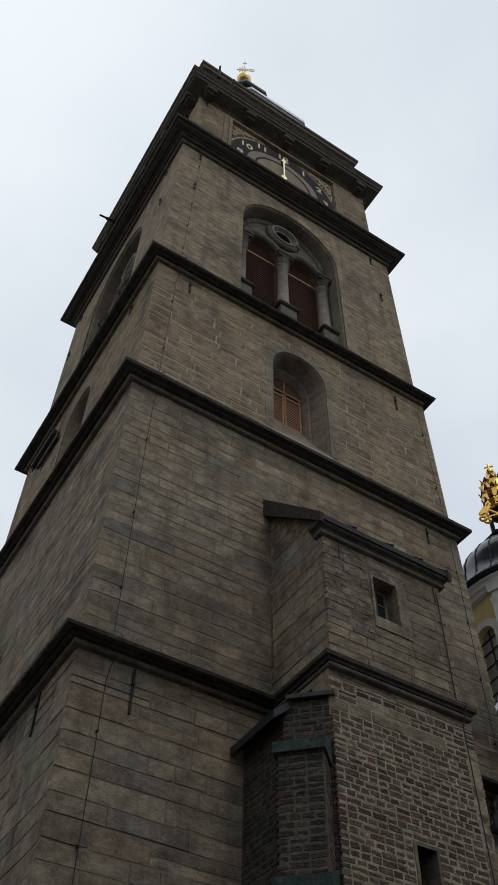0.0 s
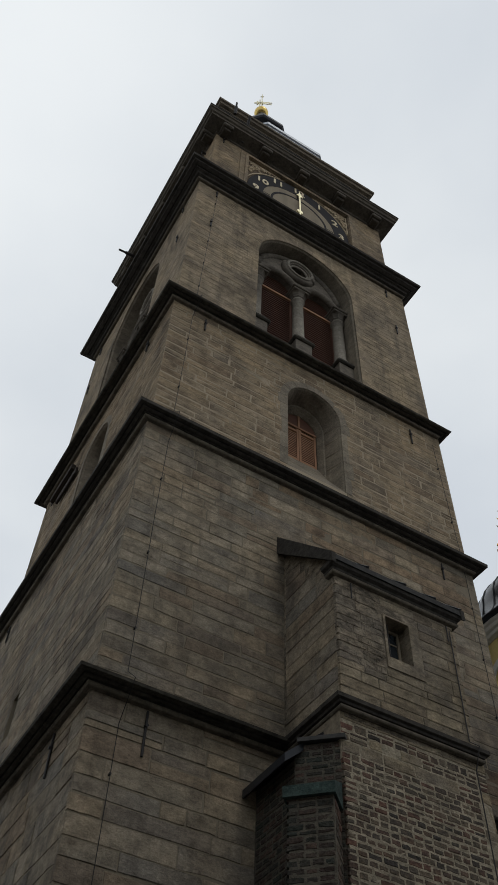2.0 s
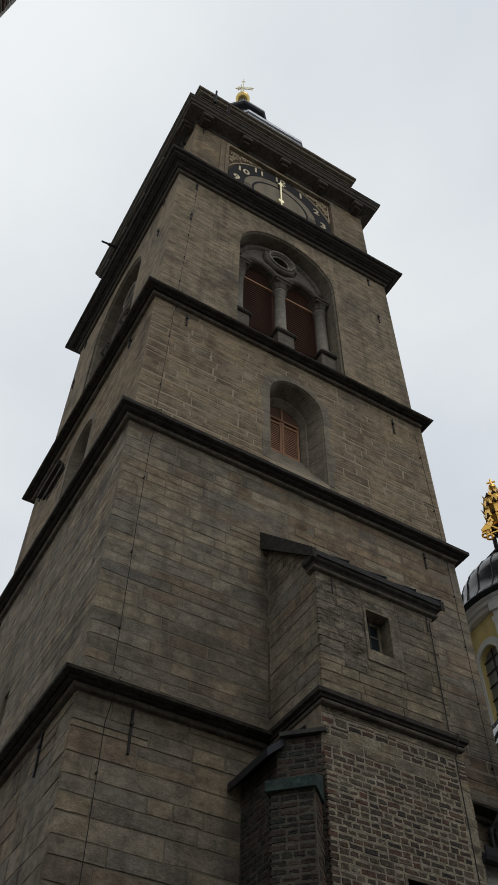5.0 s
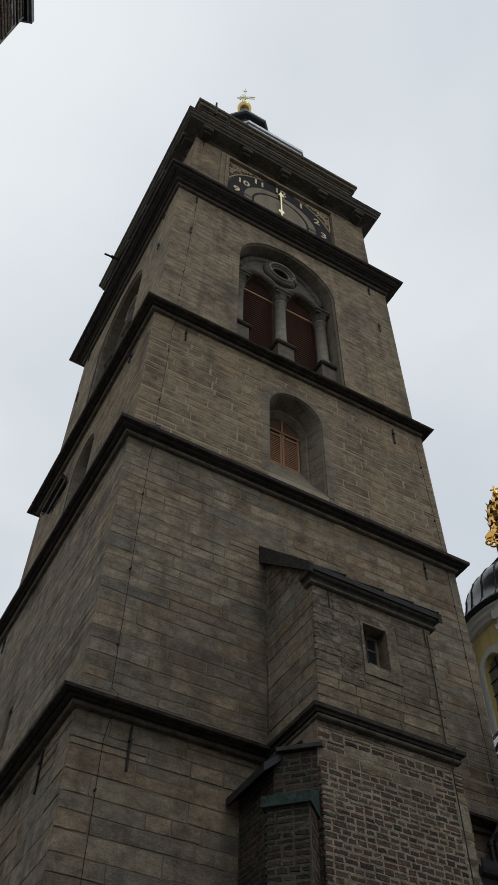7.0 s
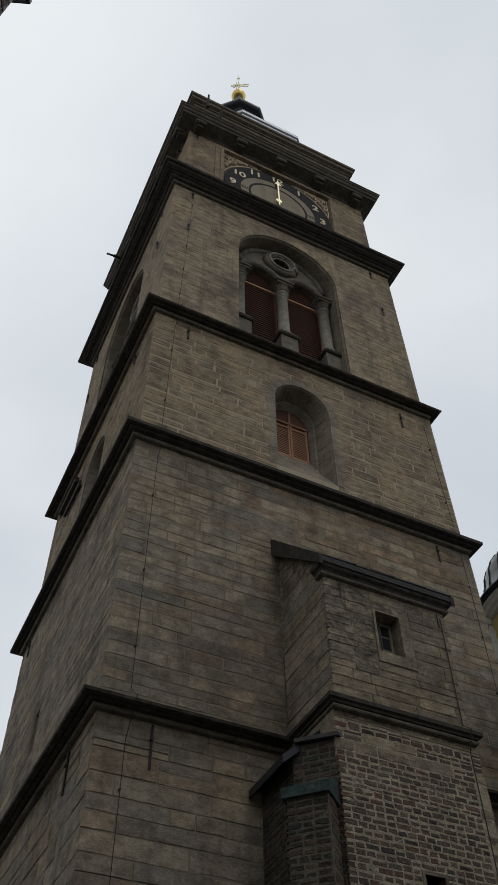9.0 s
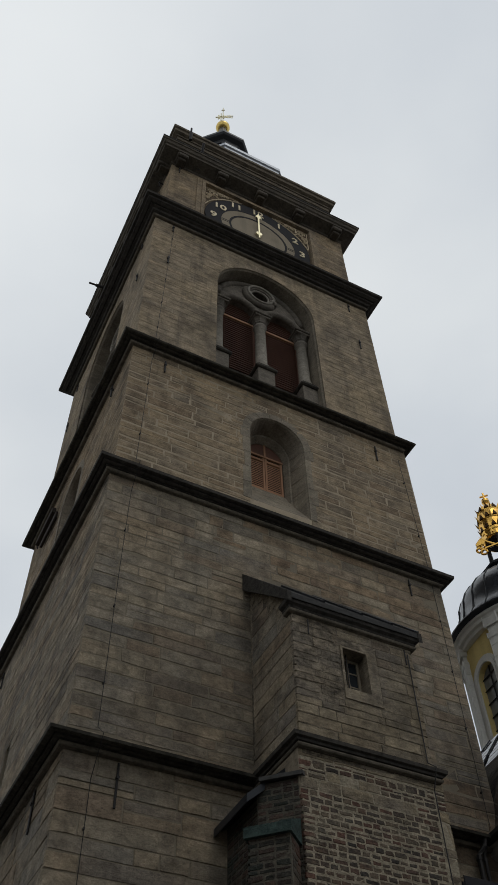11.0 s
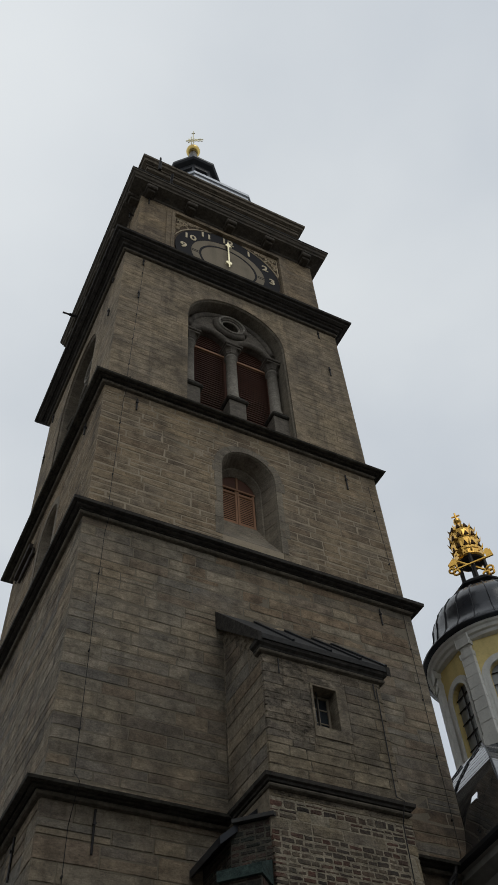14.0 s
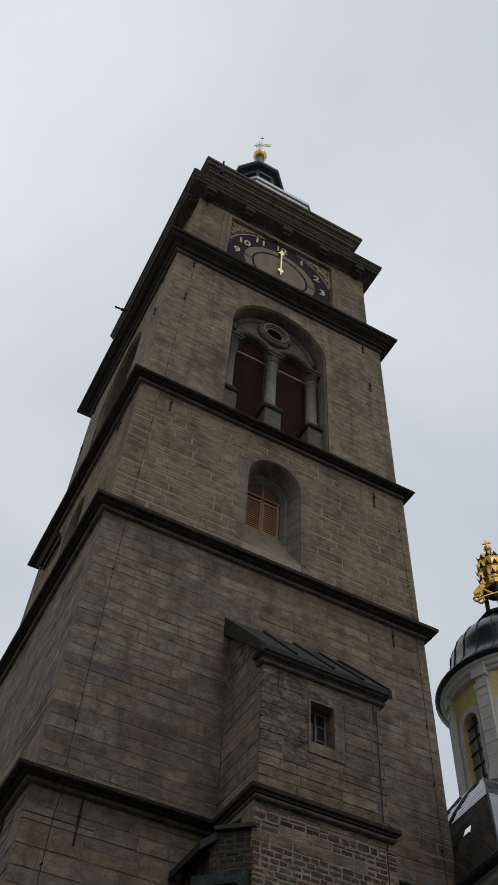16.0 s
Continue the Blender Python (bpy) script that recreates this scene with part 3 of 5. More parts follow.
for storey, (x0, x1, y0, y1, z0, z1) in STOREYS.items():
    thick = 1.3
    RECESS = {"base": 0.012, "third": 0.007}.get(storey, 0.007)  # joints lie this far behind the block faces
    joint = M_POINTING if storey == "third" else M_MORTAR_PALE if storey in ("belfry", "clock") else M_MORTAR
    walls = {}
    for face in ("front", "left", "right", "back"):
        bm = bmesh.new()
        if face in ("front", "left"):
            if face == "front":
                u0, u1 = x0 + RECESS, x1 - RECESS
                to3d = lambda u, z, d: (u, y0 + RECESS + d, z)  # noqa: E731
            else:
                u0, u1 = y0 + RECESS + thick, y1 - RECESS - thick
                to3d = lambda u, z, d: (x0 + RECESS + d, u, z)  # noqa: E731
            loops = [[(u0, z0), (u1, z0), (u1, z1), (u0, z1)]]
            for kind, c, hw, oz, top in openings(storey, face):
                if kind == "arch":
                    loops.append(arch_outline(c, hw, oz, top))
                else:
                    loops.append([(c - hw, oz), (c + hw, oz), (c + hw, top), (c - hw, top)])
            fill(bm, loops, to3d, 0.0, thick)
        elif face == "right":
            box(bm, x1 - RECESS - thick, x1 - RECESS, y0 + RECESS + thick, y1 - RECESS - thick, z0, z1)
        else:
            box(bm, x0 + RECESS, x1 - RECESS, y1 - RECESS - thick, y1 - RECESS, z0, z1)
        walls[face] = part("storey_wall", bm, joint, tower)
    hl = {"base": (0.30, 0.52), "second": (0.22, 0.40), "third": (0.22, 0.38), "belfry": (0.26, 0.42), "clock": (0.26, 0.36)}[storey]
    ll = {"base": (0.5, 2.0), "second": (0.4, 1.8), "third": (0.5, 1.6)}.get(storey, (0.7, 2.0))
    gap = {"base": 0.012, "second": 0.012, "third": 0.028}.get(storey, 0.004)
    stone = M_STONE if storey in ("base", "second") else M_STONE_SMOOTH if storey == "belfry" else M_STONE_WARM
    pr = {"base": 0.008, "third": 0.004, "second": 0.005}.get(storey, 0.002)
    zlow = 5.2 if storey == "base" else z0
    f_rows = rows_of_blocks(x0, x1, zlow, z1, *hl, *ll, gap, rnd, keep_clear(storey, "front"), 0.10)
    l_rows = rows_of_blocks(y0 + 0.075, y1, zlow, z1, *hl, *ll, gap, rnd, keep_clear(storey, "left"), 0.10)
    place_f = lambda u, z, d: (u, y0 + d, z)  # noqa: E731
    place_l = lambda u, z, d: (x0 + d, u, z)  # noqa: E731
    old = []
    if storey in ("base", "second"):
        # older, rust-coloured blocks left in the upper courses and beside the chapel
        old = [r for r in f_rows if (storey == "second" and 2.2 < r[0] < 9.6 and r[1] > 16.6 + abs(r[0] - 6.4) * 0.35 and rnd.random() < 0.6) or (r[0] > 8.4 and r[1] > 8.5 and r[1] < 12.6)]
        f_rows = [r for r in f_rows if r not in old]
    lay_blocks("ashlar_block", old, place_f, T_FRONT, M_STONE_OCHRE, walls["front"], 0.016, pr)
    lay_blocks("ashlar_block", f_rows, place_f, T_FRONT, stone, walls["front"], 0.016 if pr > 0.003 else 0.005, pr)
    lay_blocks("ashlar_block", l_rows, place_l, T_LEFT, stone, walls["left"], 0.016 if pr > 0.003 else 0.005, pr)
    r_rows = rows_of_blocks(y0 + 0.075, y1, z0, z1, *hl, *ll, gap, rnd)
    b_rows = rows_of_blocks(x0, x1 - 0.075, z0, z1, *hl, *ll, gap, rnd)
    join_blocks("far_masonry", r_rows, lambda u, z, d: (x1 - d, u, z), T_RIGHT, M_STONE_JOINED, walls["right"])
    join_blocks("far_masonry", b_rows, lambda u, z, d: (u, y1 - d, z), T_BACK, M_STONE_JOINED, walls["back"])
    if storey == "base":
        join_blocks("low_masonry", rows_of_blocks(x0, x1, G0, 5.2, *hl, *ll, gap, rnd), place_f, T_FRONT, M_STONE_JOINED, walls["front"])
        join_blocks("low_masonry", rows_of_blocks(y0 + 0.075, y1, G0, 5.2, *hl, *ll, gap, rnd), place_l, T_LEFT, M_STONE_JOINED, walls["left"])
    # floor slab of the storey, hidden inside
    bm = bmesh.new()
    box(bm, x0 + 0.5, x1 - 0.5, y0 + 0.5, y1 - 0.5, z1 - 0.25, z1 - 0.05)
    part("storey_floor", bm, M_MORTAR, tower)

# string courses and cornices: rectangle and rows of (outward, z)
CORNICES = [
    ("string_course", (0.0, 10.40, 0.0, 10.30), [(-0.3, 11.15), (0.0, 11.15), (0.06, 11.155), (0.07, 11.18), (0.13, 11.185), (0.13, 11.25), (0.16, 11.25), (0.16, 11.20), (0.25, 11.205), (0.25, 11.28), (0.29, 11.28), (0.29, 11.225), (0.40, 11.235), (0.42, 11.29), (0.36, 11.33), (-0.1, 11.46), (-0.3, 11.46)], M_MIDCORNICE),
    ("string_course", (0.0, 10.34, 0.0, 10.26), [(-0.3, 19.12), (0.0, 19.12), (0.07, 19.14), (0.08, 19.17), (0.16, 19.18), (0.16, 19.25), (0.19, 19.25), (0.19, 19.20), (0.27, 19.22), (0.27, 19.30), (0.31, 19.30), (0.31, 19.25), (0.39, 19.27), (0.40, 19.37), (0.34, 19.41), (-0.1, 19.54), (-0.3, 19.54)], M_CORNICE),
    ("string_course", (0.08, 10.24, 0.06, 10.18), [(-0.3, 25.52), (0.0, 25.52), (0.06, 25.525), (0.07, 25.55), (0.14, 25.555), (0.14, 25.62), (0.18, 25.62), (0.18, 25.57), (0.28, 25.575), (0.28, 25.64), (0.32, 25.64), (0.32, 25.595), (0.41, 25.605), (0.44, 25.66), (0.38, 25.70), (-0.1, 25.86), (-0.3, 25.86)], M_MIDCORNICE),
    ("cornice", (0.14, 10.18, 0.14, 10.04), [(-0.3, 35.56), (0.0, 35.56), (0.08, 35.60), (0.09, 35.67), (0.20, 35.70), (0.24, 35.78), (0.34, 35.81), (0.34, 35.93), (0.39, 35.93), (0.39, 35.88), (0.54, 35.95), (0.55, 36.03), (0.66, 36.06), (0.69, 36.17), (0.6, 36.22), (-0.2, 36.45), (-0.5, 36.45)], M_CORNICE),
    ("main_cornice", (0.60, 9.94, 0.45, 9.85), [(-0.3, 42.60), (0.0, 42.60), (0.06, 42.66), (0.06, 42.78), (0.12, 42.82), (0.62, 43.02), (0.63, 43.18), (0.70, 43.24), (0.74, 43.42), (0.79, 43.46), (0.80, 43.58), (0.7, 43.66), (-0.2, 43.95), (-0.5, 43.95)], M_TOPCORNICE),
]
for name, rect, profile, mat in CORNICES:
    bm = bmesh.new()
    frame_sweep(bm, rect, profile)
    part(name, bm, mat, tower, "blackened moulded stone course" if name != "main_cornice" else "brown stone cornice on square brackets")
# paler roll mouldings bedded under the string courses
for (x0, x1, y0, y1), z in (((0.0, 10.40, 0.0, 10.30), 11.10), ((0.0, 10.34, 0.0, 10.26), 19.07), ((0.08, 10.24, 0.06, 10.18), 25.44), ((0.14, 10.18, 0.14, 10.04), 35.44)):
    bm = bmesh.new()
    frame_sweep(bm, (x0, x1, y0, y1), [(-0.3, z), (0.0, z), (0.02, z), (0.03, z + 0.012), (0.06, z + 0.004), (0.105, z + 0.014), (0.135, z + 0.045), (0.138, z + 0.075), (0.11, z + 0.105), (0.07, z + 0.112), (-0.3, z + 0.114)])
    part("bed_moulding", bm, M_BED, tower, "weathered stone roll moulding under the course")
# brackets under the main cornice
for k in range(5):
    for along in ("x", "y"):
        bm = bmesh.new()
        if along == "x":
            u = 0.95 + k * 2.14
            box(bm, u - 0.28, u + 0.28, -0.16, 0.45, 42.66, 42.99, 0.05)
            box(bm, u - 0.20, u + 0.20, -0.02, 0.45, 42.50, 42.68, 0.04)
        else:
            u = 0.9 + k * 2.12
            box(bm, -0.02, 0.60, u - 0.28, u + 0.28, 42.66, 42.99, 0.05)
            box(bm, 0.12, 0.60, u - 0.20, u + 0.20, 42.50, 42.68, 0.04)
        part("cornice_bracket", bm, M_TOPCORNICE, tower)

bm = bmesh.new()
frame_sweep(bm, (0.60, 9.94, 0.45, 9.85), [(0.66, 43.60), (0.82, 43.585), (0.83, 43.64), (0.6, 43.74)])
part("cornice_flashing", bm, M_SHEETGREY, tower, "grey sheet metal edge on the cornice")
# attic above the main cornice, set back, with its own eave
bm = bmesh.new()
frame_sweep(bm, (1.2, 9.8, 1.35, 9.75), [(0.0, 43.7), (0.0, 46.6), (0.07, 46.62), (0.07, 46.8), (0.0, 46.85), (0.0, 47.3), (0.12, 47.4), (0.13, 47.62), (0.2, 47.66), (0.2, 47.8), (0.36, 47.88), (0.38, 48.12), (0.44, 48.14), (0.44, 48.28), (0.60, 48.36), (0.62, 48.6), (0.70, 48.64), (0.71, 48.84), (0.5, 48.97), (-0.4, 49.5)])
part("attic", bm, M_ATTIC, tower, "set-back brown stone attic with dark eave")

# lower roof tier, lantern, cap, ball and vane
bm = bmesh.new()
K8 = 1 / math.cos(radians(22.5))
lathe(bm, [(r * K8, z) for r, z in ((4.1, 49.0), (4.1, 49.9), (4.18, 49.95), (4.18, 50.25), (4.0, 50.4), (3.3, 51.4), (2.3, 53.2), (1.7, 54.6), (1.4, 55.6))], 5.3, 5.0, 8, radians(22.5))
part("roof_tier", bm, M_LEAD, tower, "pale grey sheet metal roof tier")
OCT = radians(22.5)
bm = bmesh.new()
lathe(bm, [(1.35, 55.3), (1.35, 58.9), (1.5, 59.0), (1.55, 59.4), (1.85, 59.6), (1.95, 59.75), (1.95, 60.0), (1.7, 60.4), (1.2, 61.6), (0.75, 62.6), (0.5, 63.6), (0.32, 65.2), (0.25, 65.8)], 5.3, 5.0, 8, OCT)
part("lantern", bm, M_ROOF, tower, "black octagonal lantern with flared cap")
for k in range(8):
    a = OCT + math.pi / 4 * k
    bm = bmesh.new()
    tube(bm, [(5.3 + 1.4 * math.cos(a), 5 + 1.4 * math.sin(a), z) for z in (55.3, 59.2)], 0.14)
    part("lantern_post", bm, M_ROOF, tower)
bm = bmesh.new()
bmesh.ops.create_uvsphere(bm, u_segments=24, v_segments=14, radius=0.52, matrix=Matrix.Translation((5.3, 5.0, 66.15)))
tube(bm, [(5.3, 5.0, 66.5), (5.3, 5.0, 66.9)], 0.16, 10)
part("ball_finial", bm, M_PALEGOLD, tower, "gilded ball finial", smooth=True)
bm = bmesh.new()
tube(bm, [(5.3, 5.0, 66.6), (5.3, 5.0, 70.7)], 0.035)
VANE = Matrix.Translation((5.3, 5.0, 68.6)) @ Matrix.Rotation(radians(-30), 4, "Z")
box(bm, -0.13, 0.13, -0.03, 0.03, 1.55, 1.63, 0.0, VANE)
for k in range(8):
    a = math.pi * k / 4
    d = VANE.to_3x3() @ Vector((math.cos(a), 0, math.sin(a)))
    tube(bm, [VANE @ Vector((-0.15, 0, 0)) + d * 0.1, VANE @ Vector((-0.15, 0, 0)) + Vector((d.x, d.y, d.z * 1.9)) * (0.42 if k % 2 == 0 else 0.30)], 0.05, 4)
for u0, u1, za, zb in ((0.1, 0.36, -0.22, 0.20), (0.34, 0.58, 0.06, 0.22), (0.56, 0.78, 0.0, 0.12), (0.34, 0.62, -0.30, -0.14), (0.60, 0.74, -0.38, -0.26)):
    box(bm, u0, u1, -0.02, 0.02, za, zb, 0.0, VANE)
part("weather_vane", bm, M_VANE, tower, "gilded star weather vane under a small cross")

# lamps or spouts standing off the main cornice
for p, q, r in (((-0.75, 8.4, 42.95), (0.3, 8.35, 43.0), 0.10), ((1.75, -0.62, 44.15), (1.9, 0.3, 42.9), 0.13), ((1.35, 0.3, 48.25), (1.45, 0.6, 47.4), 0.10)):
    bm = bmesh.new()
    p, q = Vector(p), Vector(q)
    tube(bm, [p, p.lerp(q, 0.4)], r * 0.55, 8)
    tube(bm, [p.lerp(q, 0.35), q], r * 0.9, 8)
    part("spout", bm, M_IRON, tower, "dark iron spout")


def ring_of_stones(name, c, hw, z0, spring, width, to3d, d0, d1, parent, mat, n=9, jamb=0.75):
    """A dressed surround of separate stones round an arched opening."""
    gap = 0.012
    z = z0
    while z < spring - 0.05:
        h = min(jamb, spring - z)
        for s in (-1, 1):
            w = width * rnd.choice((0.8, 1.0, 1.25))
            bm = bmesh.new()
            a, b = (c - hw - w, c - hw) if s < 0 else (c + hw, c + hw + w)
            loft(bm, [[to3d(a, z + gap, d), to3d(b, z + gap, d), to3d(b, z + h, d), to3d(a, z + h, d)] for d in (d0, d1)])
            bm.faces.new(bm.verts[:][:4])
            part(name, bm, mat, parent)
        z += h
    for k in range(n):
        a0, a1 = math.pi * k / n + 0.008, math.pi * (k + 1) / n - 0.008
        bm = bmesh.new()
        outline = [(hw, a0), (hw, (a0 + a1) / 2), (hw, a1), (hw + width, a1), (hw + width, (a0 + a1) / 2), (hw + width, a0)]
        front = [bm.verts.new(to3d(c + r * math.cos(a), spring + r * math.sin(a), d0)) for r, a in outline]
        rear = [bm.verts.new(to3d(c + r * math.cos(a), spring + r * math.sin(a), d1)) for r, a in outline]
        bm.faces.new(front)
        for i in range(6):
            bm.faces.new((front[i], front[(i + 1) % 6], rear[(i + 1) % 6], rear[i]))
        part(name, bm, mat, parent)


def belfry_window(face):
    """Twin-light sound opening: jamb and arch stones, tracery with an oculus, three columns and louvres."""
    c = CX if face == "front" else CY
    x0, y0 = 0.14, 0.14
    to3d = (lambda u, z, d: (u, y0 + d, z)) if face == "front" else (lambda u, z, d: (x0 + d, u, z))
    hw, zb, sp = BELFRY["hw"], BELFRY["z0"], BELFRY["spring"]
    bm = bmesh.new()
    # reveal lining
    outer, inner = arch_outline(c, hw, zb, sp, 24), arch_outline(c, hw - 0.05, zb + 0.05, sp, 24)
    loft(bm, [[to3d(u, z, 0.03) for u, z in outer], [to3d(u, z, 0.10) for u, z in inner], [to3d(u, z, 1.35) for u, z in inner]])
    win = part("belfry_window", bm, M_SURROUND, tower, "twin-light belfry opening with oculus tracery and louvres")
    ring_of_stones("arch_stone", c, hw, zb, sp, 0.40, to3d, -0.005, 0.06, win, M_STONE_SMOOTH, 11)
    # tracery plate: two round heads and an oculus pierced through
    tz, ow = 31.95, 2.06
    bm = bmesh.new()
    rim = [(c - ow, tz), (c - 1.78, tz)]
    for k in range(1, 12):
        a = math.pi * (1 - k / 12)
        rim.append((c - 0.97 + 0.80 * math.cos(a), tz + 0.80 * math.sin(a)))
    rim += [(c - 0.17, tz), (c + 0.17, tz)]
    for k in range(1, 12):
        a = math.pi * (1 - k / 12)
        rim.append((c + 0.97 + 0.80 * math.cos(a), tz + 0.80 * math.sin(a)))
    rim += [(c + 1.78, tz), (c + ow, tz)]
    for k in range(25):
        a = math.pi * k / 24
        rim.append((c + ow * math.cos(a), sp + ow * math.sin(a)))
    hole = [(c + 0.44 * math.cos(2 * math.pi * k / 24), 33.62 + 0.44 * math.sin(2 * math.pi * k / 24)) for k in range(24)]
    fill(bm, [rim, hole], to3d, 0.62, 0.92)
    part("tracery", bm, M_TRACERY, win, "grey stone tracery plate")

    def ring(cu, cz, rad, thick, a0, a1, n, name, depth=0.66, mat=M_TRACERY):
        bm = bmesh.new()
        tube(bm, [to3d(cu + rad * math.cos(a0 + (a1 - a0) * k / n), cz + rad * math.sin(a0 + (a1 - a0) * k / n), depth) for k in range(n + 1)], thick, 10)
        part(name, bm, mat, win, smooth=True)
    ring(c, 33.62, 0.66, 0.15, 0, 2 * math.pi, 32, "oculus_ring", 0.58)
    ring(c, 33.62, 0.58, 0.06, 0, 2 * math.pi, 32, "oculus_ring", 0.43, M_SHAFT)
    ring(c, 33.62, 0.49, 0.06, 0, 2 * math.pi, 32, "oculus_ring", 0.50)
    ring(c, 33.62, 0.41, 0.05, 0, 2 * math.pi, 32, "oculus_ring", 0.55, M_SHAFT)
    ring(c - 0.97, tz, 0.93, 0.16, 0, math.pi, 16, "arch_roll")
    ring(c + 0.97, tz, 0.93, 0.16, 0, math.pi, 16, "arch_roll")
    ring(c, sp, 1.92, 0.15, 0.1, math.pi - 0.1, 24, "arch_roll")
    for u in (c - 1.85, c, c + 1.85):
        px, py, _ = to3d(u, 0, 0.68)
        bm = bmesh.new()
        lathe(bm, [(0.30, 28.30), (0.32, 28.38), (0.25, 28.48), (0.27, 28.54), (0.225, 28.62), (0.215, 31.20), (0.27, 31.24), (0.28, 31.29), (0.22, 31.38)], px, py, 16)
        part("column_shaft", bm, M_SHAFT, win, smooth=True)
        bm = bmesh.new()
        lathe(bm, [(0.22, 31.34), (0.23, 31.46), (0.26, 31.50), (0.25, 31.56), (0.30, 31.70), (0.35, 31.76)], px, py, 8, OCT)
        box(bm, px - 0.34, px + 0.34, py - 0.34, py + 0.34, 31.76, 31.86, 0.02)
        box(bm, px - 0.40, px + 0.40, py - 0.40, py + 0.40, 31.86, 31.97, 0.03)
        part("capital", bm, M_TRACERY, win)
        bm = bmesh.new()
        box(bm, px - 0.36, px + 0.36, py - 0.36, py + 0.36, 28.10, 28.30, 0.06)
        box(bm, px - 0.44, px + 0.44, py - 0.44, py + 0.44, 27.94, 28.10, 0.05)
        part("pedestal_cap", bm, M_MIDCORNICE, win, "dark moulded cap of the pedestal")
        bm = bmesh.new()
        box(bm, px - 0.34, px + 0.34, py - 0.34, py + 0.34, zb, 27.96, 0.01)
        part("pedestal", bm, M_TRACERY, win)
    for s in (-1, 1):
        m0, m1 = c + s * 0.97 - 0.80, c + s * 0.97 + 0.80
        bm = bmesh.new()
        z = zb + 0.2
        while z < 33.4:
            loft(bm, [[to3d(m0, z, 0.90), to3d(m1, z, 0.90), to3d(m1, z + 0.035, 0.90), to3d(m0, z + 0.035, 0.90)],
                      [to3d(m0, z + 0.075, 1.0), to3d(m1, z + 0.075, 1.0), to3d(m1, z + 0.11, 1.0), to3d(m0, z + 0.11, 1.0)]])
            bm.faces.new(bm.verts[:][-8:-4])
            z += 0.145
        part("louvre_slats", bm, M_LOUVRE, win, "red-brown wooden louvre slats")
        for za in (zb + 0.1, 31.55):
            bm = bmesh.new()
            loft(bm, [[to3d(m0, za, d), to3d(m1, za, d), to3d(m1, za + 0.10, d), to3d(m0, za + 0.10, d)] for d in (0.84, 1.02)])
            fs = bm.verts[:]
            bm.faces.new(fs[:4])
            part("louvre_rail", bm, M_SHUTTER, win)
        for u in (m0, m1):
            bm = bmesh.new()
            loft(bm, [[to3d(u - 0.06, zb, d), to3d(u + 0.06, zb, d), to3d(u + 0.06, 33.0, d), to3d(u - 0.06, 33.0, d)] for d in (0.86, 1.2)])
            bm.faces.new(bm.verts[:][:4])
            part("louvre_stile", bm, M_LOUVRE, win)
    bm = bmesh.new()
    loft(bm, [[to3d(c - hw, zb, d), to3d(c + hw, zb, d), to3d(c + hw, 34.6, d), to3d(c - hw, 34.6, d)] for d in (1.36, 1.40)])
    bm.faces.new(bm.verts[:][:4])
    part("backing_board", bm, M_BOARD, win)


